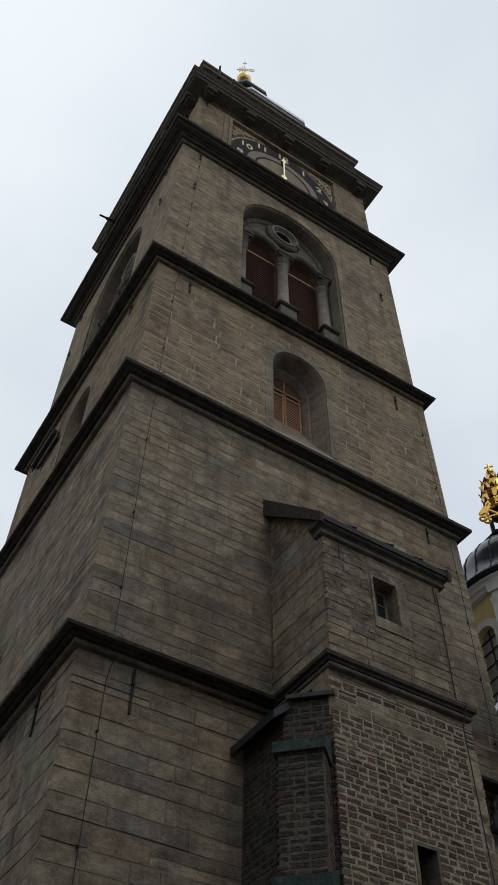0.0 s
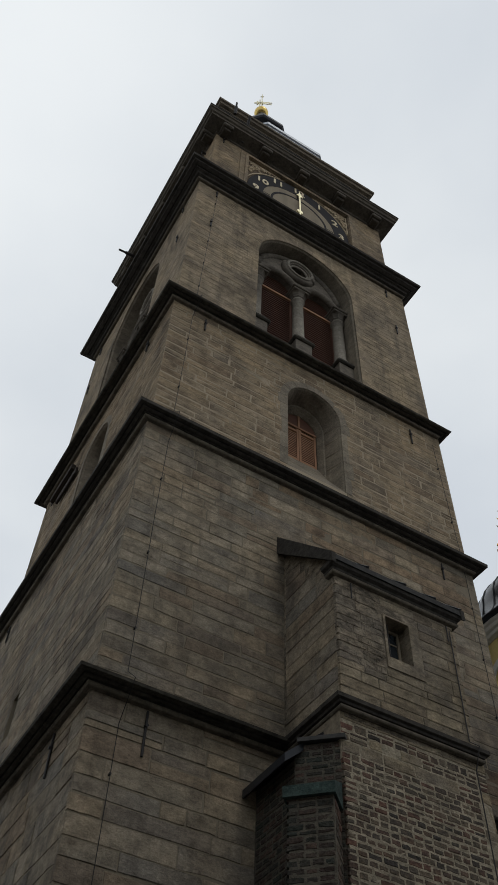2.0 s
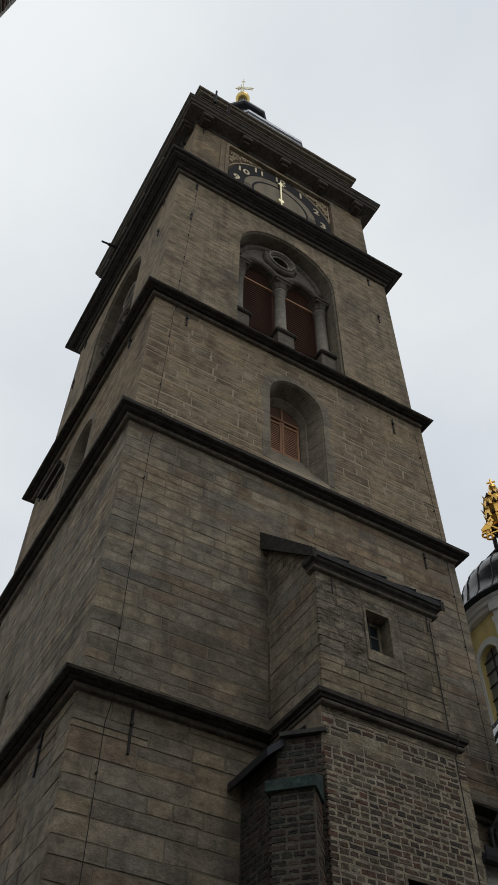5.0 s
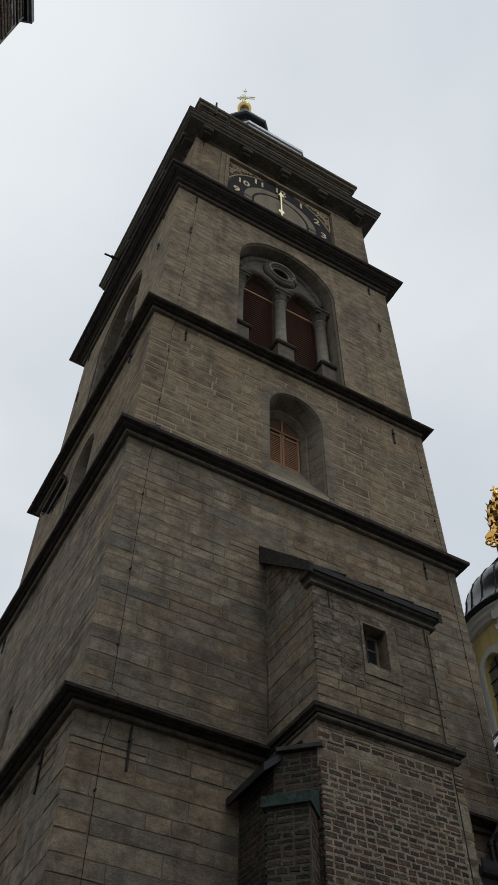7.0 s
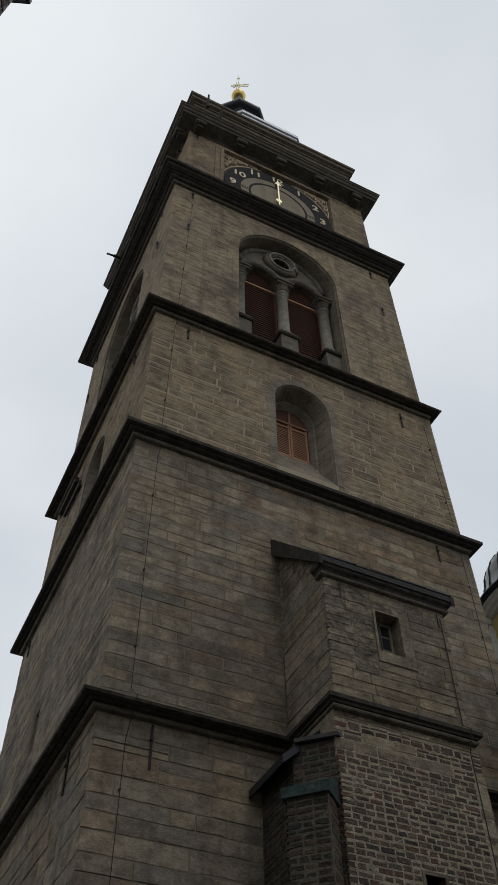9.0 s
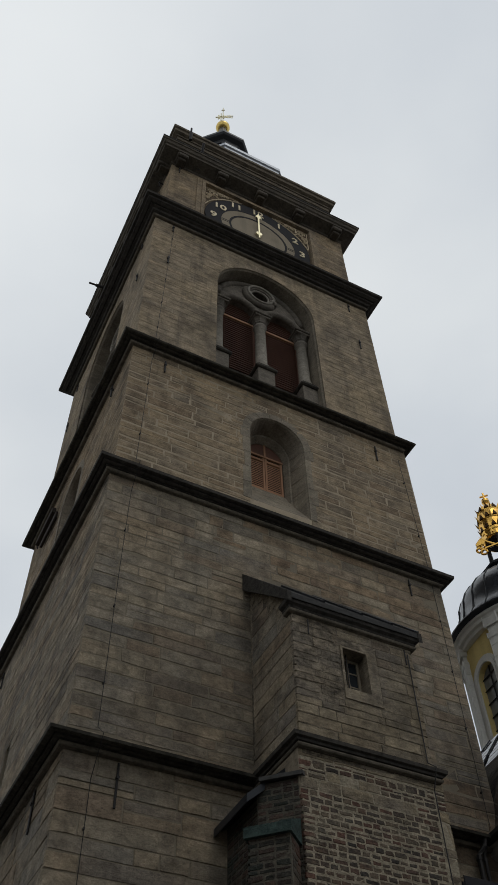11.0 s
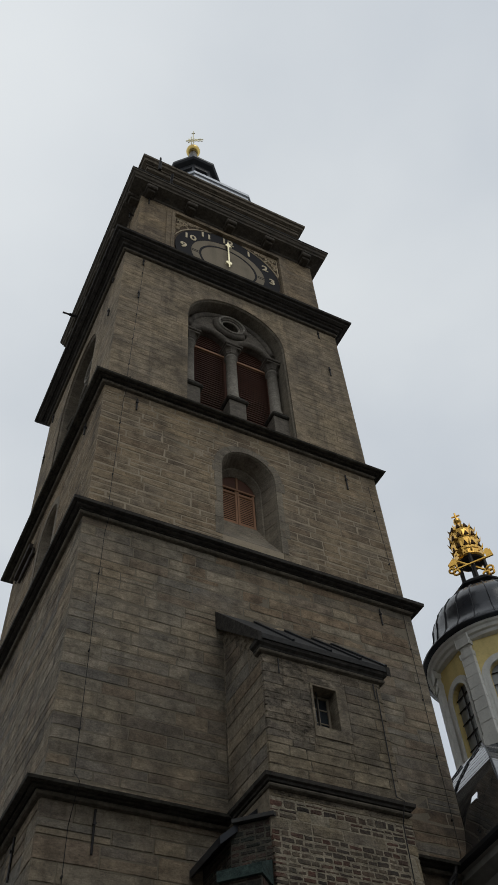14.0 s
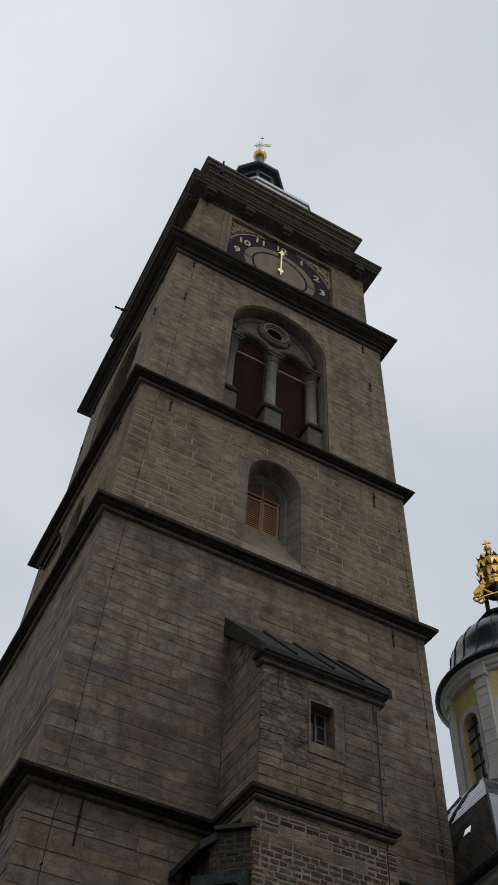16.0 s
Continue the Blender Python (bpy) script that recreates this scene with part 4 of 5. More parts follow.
def low_window(face):
    """Small round-headed opening with splayed reveal, sloping sill and a slatted shutter."""
    c = CX if face == "front" else CY
    x0, y0 = 0.08, 0.06
    to3d = (lambda u, z, d: (u, y0 + d, z)) if face == "front" else (lambda u, z, d: (x0 + d, u, z))
    hw, zb, sp = LOW_WIN["hw"], LOW_WIN["z0"], LOW_WIN["spring"]
    bm = bmesh.new()
    edge, seat = arch_outline(c, 0.79, 21.25, sp, 16, 0.86), arch_outline(c, 0.66, 21.80, sp, 16, 0.66)
    loft(bm, [[to3d(u, z, d) for u, z in outline] for outline, d in ((arch_outline(c, hw, zb, sp, 16), 0.02), (arch_outline(c, hw - 0.03, zb + 0.12, sp, 16), 0.07), (edge, 0.64), (arch_outline(c, 0.75, 21.34, sp, 16, 0.80), 0.66), (seat, 0.86), (seat, 1.3))])
    win = part("shuttered_window", bm, M_SURROUND, tower, "round-headed window with deep splayed stone reveal and louvred wooden shutters")
    ring_of_stones("arch_stone", c, hw, zb, sp, 0.27, to3d, -0.006, 0.06, win, M_SURROUND, 7, 0.7)
    # reveal stones: thin joints between the blocks of the jambs
    for za in (21.55, 22.15, 22.75, 23.35):
        for sgn in (-1, 1):
            bm = bmesh.new()
            tube(bm, [to3d(c + sgn * (hw - 0.028), za, 0.08), to3d(c + sgn * 0.786, za + 0.06, 0.63)], 0.010, 4)
            part("reveal_joint", bm, M_MORTAR_PALE, win)
    for m0, m1 in ((c - 0.63, c - 0.008), (c + 0.008, c + 0.63)):
        bm = bmesh.new()
        z = 21.92
        while z < 23.22:
            loft(bm, [[to3d(m0 + 0.06, z, 0.90), to3d(m1 - 0.06, z, 0.90), to3d(m1 - 0.06, z + 0.045, 0.90), to3d(m0 + 0.06, z + 0.045, 0.90)],
                      [to3d(m0 + 0.06, z + 0.06, 0.955), to3d(m1 - 0.06, z + 0.06, 0.955), to3d(m1 - 0.06, z + 0.085, 0.955), to3d(m0 + 0.06, z + 0.085, 0.955)]])
            bm.faces.new(bm.verts[:][-8:-4])
            z += 0.086
        part("shutter_slats", bm, M_SHUTTER, win, "orange-brown wooden shutter slats")
        for u in (m0 + 0.035, m1 - 0.035):
            bm = bmesh.new()
            fill(bm, [[(u - 0.035, 21.82), (u + 0.035, 21.82), (u + 0.035, 23.45), (u - 0.035, 23.45)]], to3d, 0.875, 0.94)
            part("shutter_stile", bm, M_SHUTTER, win)
        for za in (21.82, 23.22):
            bm = bmesh.new()
            fill(bm, [[(m0 + 0.07, za), (m1 - 0.07, za), (m1 - 0.07, za + 0.10), (m0 + 0.07, za + 0.10)]], to3d, 0.878, 0.94)
            part("shutter_rail", bm, M_SHUTTER, win)
    # fixed boarded head above the leaves, with a rail and a middle post
    # the head takes the darker louvre brown to carry the shade up there
    bm = bmesh.new()
    fill(bm, [[(c + 0.65 * math.cos(math.pi * k / 16), 23.46 + 0.65 * math.sin(math.pi * k / 16)) for k in range(17)]], to3d, 0.90, 0.94)
    part("shutter_head", bm, M_LOUVRE, win, "boarded shutter head in a brown darkened for shade")
    bm = bmesh.new()
    fill(bm, [[(c - 0.65, 23.40), (c + 0.65, 23.40), (c + 0.65, 23.48), (c - 0.65, 23.48)]], to3d, 0.85, 0.90)
    fill(bm, [[(c - 0.035, 23.48), (c + 0.035, 23.48), (c + 0.035, 24.1), (c - 0.035, 24.1)]], to3d, 0.86, 0.90)
    part("shutter_transom", bm, M_SHUTTER, win)
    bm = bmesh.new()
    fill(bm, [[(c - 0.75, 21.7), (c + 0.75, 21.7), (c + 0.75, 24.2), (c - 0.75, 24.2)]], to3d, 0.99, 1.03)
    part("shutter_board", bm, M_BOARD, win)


def clock_face(face):
    """Square framed panel with a black ring of pale numerals, a grey plate, gilt scrolls and one hour pointer."""
    c = 5.2 if face == "front" else CY
    zc, x0, y0 = 39.2, 0.60, 0.45
    to3d = (lambda u, z, d: (u, y0 + d, z)) if face == "front" else (lambda u, z, d: (x0 + d, u, z))
    rot = Matrix.Rotation(radians(90), 4, "X") if face == "front" else Matrix.Rotation(radians(-90), 4, "Z") @ Matrix.Rotation(radians(90), 4, "X")
    bm = bmesh.new()
    sq = lambda h: [(c - h, zc - h), (c + h, zc - h), (c + h, zc + h), (c - h, zc + h)]  # noqa: E731
    fill(bm, [sq(3.25), sq(2.82)], to3d, -0.05, 0.15)
    fill(bm, [sq(3.0), sq(2.84)], to3d, -0.11, 0.0)
    clock = part("clock", bm, M_STONE_WARM, tower, "square stone-framed clock with pale numerals on a black ring")
    bm = bmesh.new()
    fill(bm, [sq(2.83)], to3d, 0.10, 0.2)
    part("clock_panel", bm, M_DARKPANEL, clock)
    disc = lambda r: [(c + r * math.cos(2 * math.pi * k / 64), zc + r * math.sin(2 * math.pi * k / 64)) for k in range(64)]  # noqa: E731
    bm = bmesh.new()
    fill(bm, [disc(2.74), disc(1.92)], to3d, 0.04, 0.1)
    part("numeral_ring", bm, M_DIALBLACK, clock, "black painted numeral ring")
    bm = bmesh.new()
    fill(bm, [disc(1.92), disc(1.52)], to3d, 0.05, 0.1)
    part("minute_ring", bm, M_DIALGREY, clock)
    bm = bmesh.new()
    fill(bm, [disc(1.52), disc(1.41)], to3d, 0.045, 0.1)
    part("inner_line", bm, M_DIALBLACK, clock)
    bm = bmesh.new()
    fill(bm, [disc(1.41)], to3d, 0.06, 0.1)
    part("centre_plate", bm, M_DIALGREY, clock)
    for h in range(1, 13):
        cu = bpy.data.curves.new("numeral", "FONT")
        cu.body, cu.size, cu.align_x, cu.align_y, cu.extrude, cu.offset = str(h), 0.70, "CENTER", "CENTER", 0.012, 0.014
        tmp = new("numeral_text", cu)
        me = bpy.data.meshes.new_from_object(tmp.evaluated_get(bpy.context.evaluated_depsgraph_get()))
        bpy.data.objects.remove(tmp)
        me.name = "numeral"
        me.materials.append(M_GOLDPALE)
        a = radians(90 - 30 * h)
        s = 1 if face == "front" else -1
        me.transform(Matrix.Translation(to3d(c + s * 2.32 * math.cos(a), zc + 2.32 * math.sin(a), 0.025)) @ rot)
        ob = new("numeral", me)
        ob.parent = clock
    # dark pairs of marks on the pale ring at each quarter
    for q in range(4):
        for off in (-0.07, 0.07):
            a = q * math.pi / 2
            bm = bmesh.new()
            pts = [(1.54, off - 0.022), (1.90, off - 0.022), (1.90, off + 0.022), (1.54, off + 0.022)]
            fill(bm, [[(c + x * math.cos(a) - y * math.sin(a), zc + x * math.sin(a) + y * math.cos(a)) for x, y in pts]], to3d, 0.042, 0.06)
            part("quarter_mark", bm, M_DIALBLACK, clock)
    # gilt scrolls in the corners of the panel
    for sx in (-1, 1):
        for sz in (-1, 1):
            for cu, cz, r, turns in ((2.40, 2.40, 0.27, 1.7), (2.58, 1.98, 0.17, 1.4), (1.98, 2.58, 0.17, 1.4), (2.64, 1.62, 0.11, 1.2), (1.62, 2.64, 0.11, 1.2)):
                bm = bmesh.new()
                tube(bm, [to3d(c + sx * (cu + (r * (1 - k / 26)) * math.cos(turns * 2 * math.pi * k / 20)), zc + sz * (cz + r * (1 - k / 26) * math.sin(turns * 2 * math.pi * k / 20)), 0.07) for k in range(21)], 0.034, 5)
                part("corner_scroll", bm, M_SCROLL, clock, "gilt scrollwork")
            # fillets along the panel's edges and the ring, and straps between the scrolls
            arc = [(2.87 * math.cos(radians(a)), 2.87 * math.sin(radians(a))) for a in range(17, 74, 4)]
            straps = [[(2.77, 1.0), (2.77, 2.77), (1.0, 2.77)], arc, [(2.04, 2.04), (2.22, 2.22)], [(2.58, 2.58), (2.76, 2.76)], [(2.30, 2.14), (2.72, 2.14)], [(2.14, 2.30), (2.14, 2.72)], [(2.52, 1.78), (2.74, 1.78)], [(1.78, 2.52), (1.78, 2.74)]]
            for line in straps:
                bm = bmesh.new()
                tube(bm, [to3d(c + sx * u, zc + sz * z, 0.075) for u, z in line], 0.030, 5)
                part("corner_strap", bm, M_SCROLL, clock)
    bm = bmesh.new()
    bar = [(-0.045, -0.45), (0.045, -0.45), (0.05, 1.6), (0.10, 1.75), (0.25, 1.72), (0.09, 1.95), (0.0, 2.25), (-0.09, 1.95), (-0.25, 1.72), (-0.10, 1.75), (-0.05, 1.6)]
    fill(bm, [[(c + u * 0.75, zc + z) for u, z in bar]], to3d, -0.06, -0.03)
    fill(bm, [[(c + 0.16 * math.cos(2 * math.pi * k / 12), zc + 0.16 * math.sin(2 * math.pi * k / 12)) for k in range(12)]], to3d, -0.05, 0.07)
    part("pointer", bm, M_VANE, clock, "gilded clock pointer near twelve")


for face in ("front", "left"):
    belfry_window(face)
    low_window(face)
    clock_face(face)

# narrow light in the left side of the second storey
bm = bmesh.new()
box(bm, 0.35, 0.40, 5.55, 6.05, 13.15, 14.45)
part("slit_window", bm, M_GLASS, tower, "dark narrow slit window")
# open shutter leaf beside the left side's round-headed window
bm = bmesh.new()
box(bm, -0.05, 0.04, 6.5, 8.2, 23.55, 23.85, 0.02)
part("hanging_board", bm, M_BOARD, tower, "dark wooden board fixed under the string course")
bm = bmesh.new()
box(bm, -0.10, 0.05, 7.1, 9.0, 24.35, 24.6, 0.02)
part("hanging_board", bm, M_BOARD, tower, "dark wooden board fixed under the string course")

# iron anchor bars below the courses: (u, z top, z bottom)
for u, za, zb, y in ((1.12, 11.05, 10.15, -0.03), (9.28, 18.95, 18.35, -0.03), (1.21, 25.2, 24.6, 0.02), (9.1, 25.1, 24.35, 0.02), (0.95, 35.3, 34.8, 0.1), (9.33, 35.3, 34.7, 0.1), (0.89, 32.5, 31.95, 0.1), (9.53, 32.5, 31.85, 0.1), (1.0, 42.5, 41.9, 0.4)):
    for side in (0, 1):
        bm = bmesh.new()
        s = 0.025 if za < 20 else 0.03
        tf = (lambda a, d, z: (a, y + d, z)) if side == 0 else (lambda a, d, z: (y + d, a, z))
        uu = u + (0.45 if side and u < 2 else 0.0)
        tube(bm, [tf(uu, 0, za), tf(uu, 0, zb)], s, 6)
        tube(bm, [tf(uu, -0.05, (2 * za + zb) / 3), tf(uu, 0.2, (2 * za + zb) / 3)], s * 1.5, 6)
        part("anchor_bar", bm, M_IRON, tower, "black iron wall anchor bar")
# lightning conductors with clamps
for pts in ([(0.98, 0.08, 35.0), (0.80, 0.08, 26.3), (0.78, -0.42, 25.7), (0.74, 0.0, 24.9), (0.66, 0.0, 19.9), (0.64, -0.48, 19.4), (0.63, -0.05, 18.6), (0.60, -0.06, 15.8), (0.60, -0.06, 11.7), (0.60, -0.50, 11.3), (0.60, -0.05, 10.6), (0.61, -0.06, 3.0)],
            [(10.0, 0.0, 24.9), (10.15, -0.02, 19.9), (10.14, -0.02, 18.6), (10.1, -0.05, 11.7)]):
    bm = bmesh.new()
    tube(bm, pts, 0.008, 5)
    for a, b in zip(pts, pts[1:]):
        n = int((Vector(b) - Vector(a)).length / 1.7)
        for k in range(n):
            p = Vector(a).lerp(Vector(b), (k + 0.5) / n)
            box(bm, p.x - 0.016, p.x + 0.016, p.y - 0.012, p.y + 0.06, p.z - 0.02, p.z + 0.02)
    part("lightning_conductor", bm, M_IRON, tower, "thin dark lightning conductor cable with clamps")

# ---- stair turret against the front of the tower ----
turret = thing("stair_turret", (5.6, -1.0, G0), "rough stone stair turret with sloping sheet roof and brick base", "turret")
TX0, TX1, TY = 4.05, 7.2, -1.95
WX0, WX1, WZ0, WZ1 = 5.28, 5.91, 12.80, 13.85
bm = bmesh.new()
fill(bm, [[(TX0 + 0.05, 11.0), (TX1 - 0.05, 11.0), (TX1 - 0.05, 14.6), (TX0 + 0.05, 14.6)], [(WX0, WZ0), (WX1, WZ0), (WX1, WZ1), (WX0, WZ1)]], lambda u, z, d: (u, TY + 0.010 + d, z), 0.0, 0.5)
for xa in (TX0 + 0.010, TX1 - 0.410):
    loft(bm, [[(xa + d, TY + 0.07, 11.0), (xa + d, 0.05, 11.0), (xa + d, 0.05, 16.88), (xa + d, TY + 0.07, 14.86)] for d in (0, 0.4)])
    bm.faces.new(bm.verts[:][-4:])
    bm.faces.new(bm.verts[:][-8:-4])
t_wall = part("turret_wall", bm, M_ERODED, turret)
bm = bmesh.new()
box(bm, 3.995, 4.5, -1.922, -0.02, 10.15, 11.16)
part("corner_masonry", bm, M_TRIM, turret)


def avoid_window(za, zb):
    return [(WX0 - 0.02, WX1 + 0.26)] if zb > WZ0 - 0.3 and za < WZ1 + 0.02 else []


rows = rows_of_blocks(TX0, TX1, 11.42, 12.30, 0.22, 0.36, 0.4, 1.1, 0.006, rnd, avoid_window, 0.1)
rows += rows_of_blocks(5.2, TX1, 12.30, 14.55, 0.20, 0.36, 0.3, 1.1, 0.005, rnd, avoid_window, 0.15)
lay_blocks("turret_stone", rows, lambda u, z, d: (u, TY + d, z), T_FRONT, M_RUBBLE, t_wall, 0.010, 0.006)
rows = rows_of_blocks(TX0, 5.2, 12.30, 14.55, 0.14, 0.30, 0.2, 0.7, 0.006, rnd, None, 0.1)
lay_blocks("turret_stone", rows, lambda u, z, d: (u, TY + d, z), T_FRONT, M_ERODED, t_wall, 0.014, 0.006)
rows = [r for r in rows_of_blocks(TY + 0.075, -0.07, 11.42, 16.6, 0.28, 0.42, 0.5, 1.3, 0.006, rnd) if r[1] + r[3] < 14.84 + (r[0] + 1.9) * 1.028]
lay_blocks("turret_stone", rows, lambda u, z, d: (TX0 + d, u, z), T_LEFT, M_STONE, t_wall, 0.009, 0.003)
join_blocks("far_masonry", [r for r in rows_of_blocks(TY + 0.075, -0.07, 11.42, 16.6, 0.28, 0.42, 0.5, 1.3, 0.015, rnd) if r[1] + r[3] < 14.84 + (r[0] + 1.9) * 1.028], lambda u, z, d: (TX1 - d, u, z), T_RIGHT, M_STONE_JOINED, t_wall)
# window: plain stone lining, timber casement with bars, sill
bm = bmesh.new()
fill(bm, [[(WX0 - 0.05, WZ0 - 0.26), (WX1 + 0.25, WZ0 - 0.26), (WX1 + 0.25, WZ1 + 0.03), (WX0 - 0.05, WZ1 + 0.03)], [(WX0 + 0.01, WZ0), (WX1 - 0.01, WZ0), (WX1 - 0.01, WZ1 - 0.01), (WX0 + 0.01, WZ1 - 0.01)]], lambda u, z, d: (u, TY + d, z), -0.015, 0.5)
t_win = part("turret_window", bm, M_RUBBLE, turret, "small square-headed window in plain stone lining")
bm = bmesh.new()
fill(bm, [[(WX0 + 0.01, WZ0 + 0.01), (WX1 - 0.01, WZ0 + 0.01), (WX1 - 0.01, WZ1 - 0.01), (WX0 + 0.01, WZ1 - 0.01)], [(WX0 + 0.07, WZ0 + 0.07), (WX1 - 0.07, WZ0 + 0.07), (WX1 - 0.07, WZ1 - 0.07), (WX0 + 0.07, WZ1 - 0.07)]], lambda u, z, d: (u, TY + 0.33 + d, z), 0.0, 0.06)
box(bm, 5.57, 5.62, TY + 0.33, TY + 0.39, WZ0 + 0.05, WZ1 - 0.05)
for z in (13.15, 13.5):
    box(bm, WX0 + 0.05, WX1 - 0.05, TY + 0.345, TY + 0.375, z - 0.015, z + 0.015)
part("casement", bm, M_DIALGREY, t_win, "grey timber casement with glazing bars")
bm = bmesh.new()
box(bm, WX0 + 0.02, WX1 - 0.02, TY + 0.36, TY + 0.37, WZ0 + 0.02, WZ1 - 0.02)
part("pane", bm, M_GLASS, t_win)
bm = bmesh.new()
tube(bm, [(5.50, TY + 0.2, WZ0), (5.50, TY + 0.2, WZ1)], 0.014)
part("window_bar", bm, M_IRON, t_win)
# roof, eave moulding, string course
bm = bmesh.new()
loft(bm, [[(3.86, 0.0, 17.05), (7.38, 0.0, 17.05), (7.38, -2.17, 14.76), (3.86, -2.17, 14.76)], [(3.86, 0.0, 16.85), (7.38, 0.0, 16.85), (7.38, -2.17, 14.62), (3.86, -2.17, 14.62)]])
bm.faces.new(bm.verts[:][:4])
bm.faces.new(bm.verts[:][4:])
t_roof = part("turret_roof", bm, M_SHEETGREY, turret, "grey sheet metal lean-to roof with standing seams")
for ua, ub in ((5.0, 4.80), (5.92, 5.80), (6.75, 6.62), (7.36, 7.33)):
    bm = bmesh.new()
    tube(bm, [(ua, -0.02, 17.07), (ub, -2.16, 14.80)], 0.045, 4)
    part("roof_seam", bm, M_ROOF, t_roof)
bm = bmesh.new()
for prof in ([(0.0, 14.40), (0.04, 14.43), (0.09, 14.46), (0.10, 14.51), (0.17, 14.55), (0.19, 14.63), (0.0, 14.66)],):
    rings = [[bm.verts.new(p) for p in ((TX0 - o, TY + 0.22, z), (TX0 - o, TY - o, z), (TX1 + o * 0.8, TY - o, z), (TX1 + o * 0.8, TY + 0.22, z))] for o, z in prof]
    for a, b in zip(rings, rings[1:]):
        for k in range(3):
            bm.faces.new((a[k], a[k + 1], b[k + 1], b[k]))
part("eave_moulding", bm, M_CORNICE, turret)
for xa in (3.85, 7.30):
    bm = bmesh.new()
    loft(bm, [[(xa + d, 0.0, 17.06), (xa + d, -2.19, 14.77), (xa + d, -2.19, 14.50), (xa + d, 0.0, 16.50)] for d in (0.0, 0.10)])
    bm.faces.new(bm.verts[:][:4])
    bm.faces.new(bm.verts[:][4:])
    part("verge_board", bm, M_CORNICE, turret, "black verge board")
bm = bmesh.new()
prof = [(0.0, 11.13), (0.05, 11.15), (0.06, 11.19), (0.11, 11.20), (0.12, 11.25), (0.19, 11.27), (0.20, 11.35), (0.0, 11.44)]
rings = [[bm.verts.new(p) for p in ((TX0 - o, 0.0, z), (TX0 - o, TY - o * 0.8, z), (TX1 + o, TY - o * 0.8, z), (TX1 + o, 0.0, z))] for o, z in prof]
for a, b in zip(rings, rings[1:]):
    for k in range(3):
        bm.faces.new((a[k], a[k + 1], b[k + 1], b[k]))
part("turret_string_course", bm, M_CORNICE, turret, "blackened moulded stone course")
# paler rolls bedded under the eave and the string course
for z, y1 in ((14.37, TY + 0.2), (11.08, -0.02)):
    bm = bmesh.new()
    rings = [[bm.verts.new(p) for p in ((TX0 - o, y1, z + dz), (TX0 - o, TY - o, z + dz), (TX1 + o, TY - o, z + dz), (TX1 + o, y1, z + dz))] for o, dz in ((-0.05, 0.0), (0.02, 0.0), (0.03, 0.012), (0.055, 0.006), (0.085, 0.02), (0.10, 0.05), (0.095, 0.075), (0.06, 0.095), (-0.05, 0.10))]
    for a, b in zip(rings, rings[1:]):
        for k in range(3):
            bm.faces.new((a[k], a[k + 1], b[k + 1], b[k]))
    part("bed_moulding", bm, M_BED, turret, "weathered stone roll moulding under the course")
# iron bars and conductor on the turret
for u in (4.44, 6.97):
    bm = bmesh.new()
    tube(bm, [(u, TY - 0.04, 14.3), (u, TY - 0.04, 13.9)], 0.016)
    part("anchor_bar", bm, M_IRON, turret)
bm = bmesh.new()
tube(bm, [(7.05, TY - 0.03, 14.2), (7.03, TY - 0.03, 11.5), (7.04, TY - 0.25, 11.3), (7.05, TY - 0.05, 10.9), (7.06, TY - 0.05, 5.0)], 0.013, 5)
part("lightning_conductor", bm, M_IRON, turret)

# brick base of the turret, with a chamfered corner and a lean-to on its left
BX0, BX1, BY = 4.0, 7.36, -1.93
SX0, SX1, SZ0, SZ1 = 5.52, 5.95, 6.4, 8.33
bm = bmesh.new()
fill(bm, [[(BX0 + 0.04, G0), (BX1 - 0.04, G0), (BX1 - 0.04, 11.12), (BX0 + 0.04, 11.12)], [(SX0, SZ0), (SX1, SZ0), (SX1, SZ1), (SX0, SZ1)]], lambda u, z, d: (u, BY + 0.006 + d, z), 0.0, 0.5)
box(bm, BX1 - 0.5, BX1 - 0.03, BY + 0.53, 0.0, G0, 10.95)
base = part("brick_base", bm, M_LIME, turret, "dark brick and rubble base with pale mortar")
stone_top = rows_of_blocks(BX0, BX1, 10.3, 11.14, 0.2, 0.34, 0.3, 1.0, 0.010, rnd)
filled = [r for r in stone_top if r[1] < 10.85 and rnd.random() < 0.45]
stone_top = [r for r in stone_top if r not in filled]
lay_blocks("brick", [b for r in filled for b in rows_of_blocks(r[0], r[0] + r[2], r[1], r[1] + r[3], 0.11, 0.14, 0.17, 0.3, 0.021, rnd)], lambda u, z, d: (u, BY + d, z), T_FRONT, M_BRICK, base, 0.011, 0.004)
lay_blocks("base_stone", stone_top, lambda u, z, d: (u, BY + d, z), T_FRONT, M_RUBBLE, base, 0.015)


def avoid_slit(za, zb):
    return [(BX1 - 0.30, BX1)] + ([(SX0 - 0.05, SX1 + 0.05)] if zb > SZ0 - 0.05 and za < SZ1 + 0.06 else [])


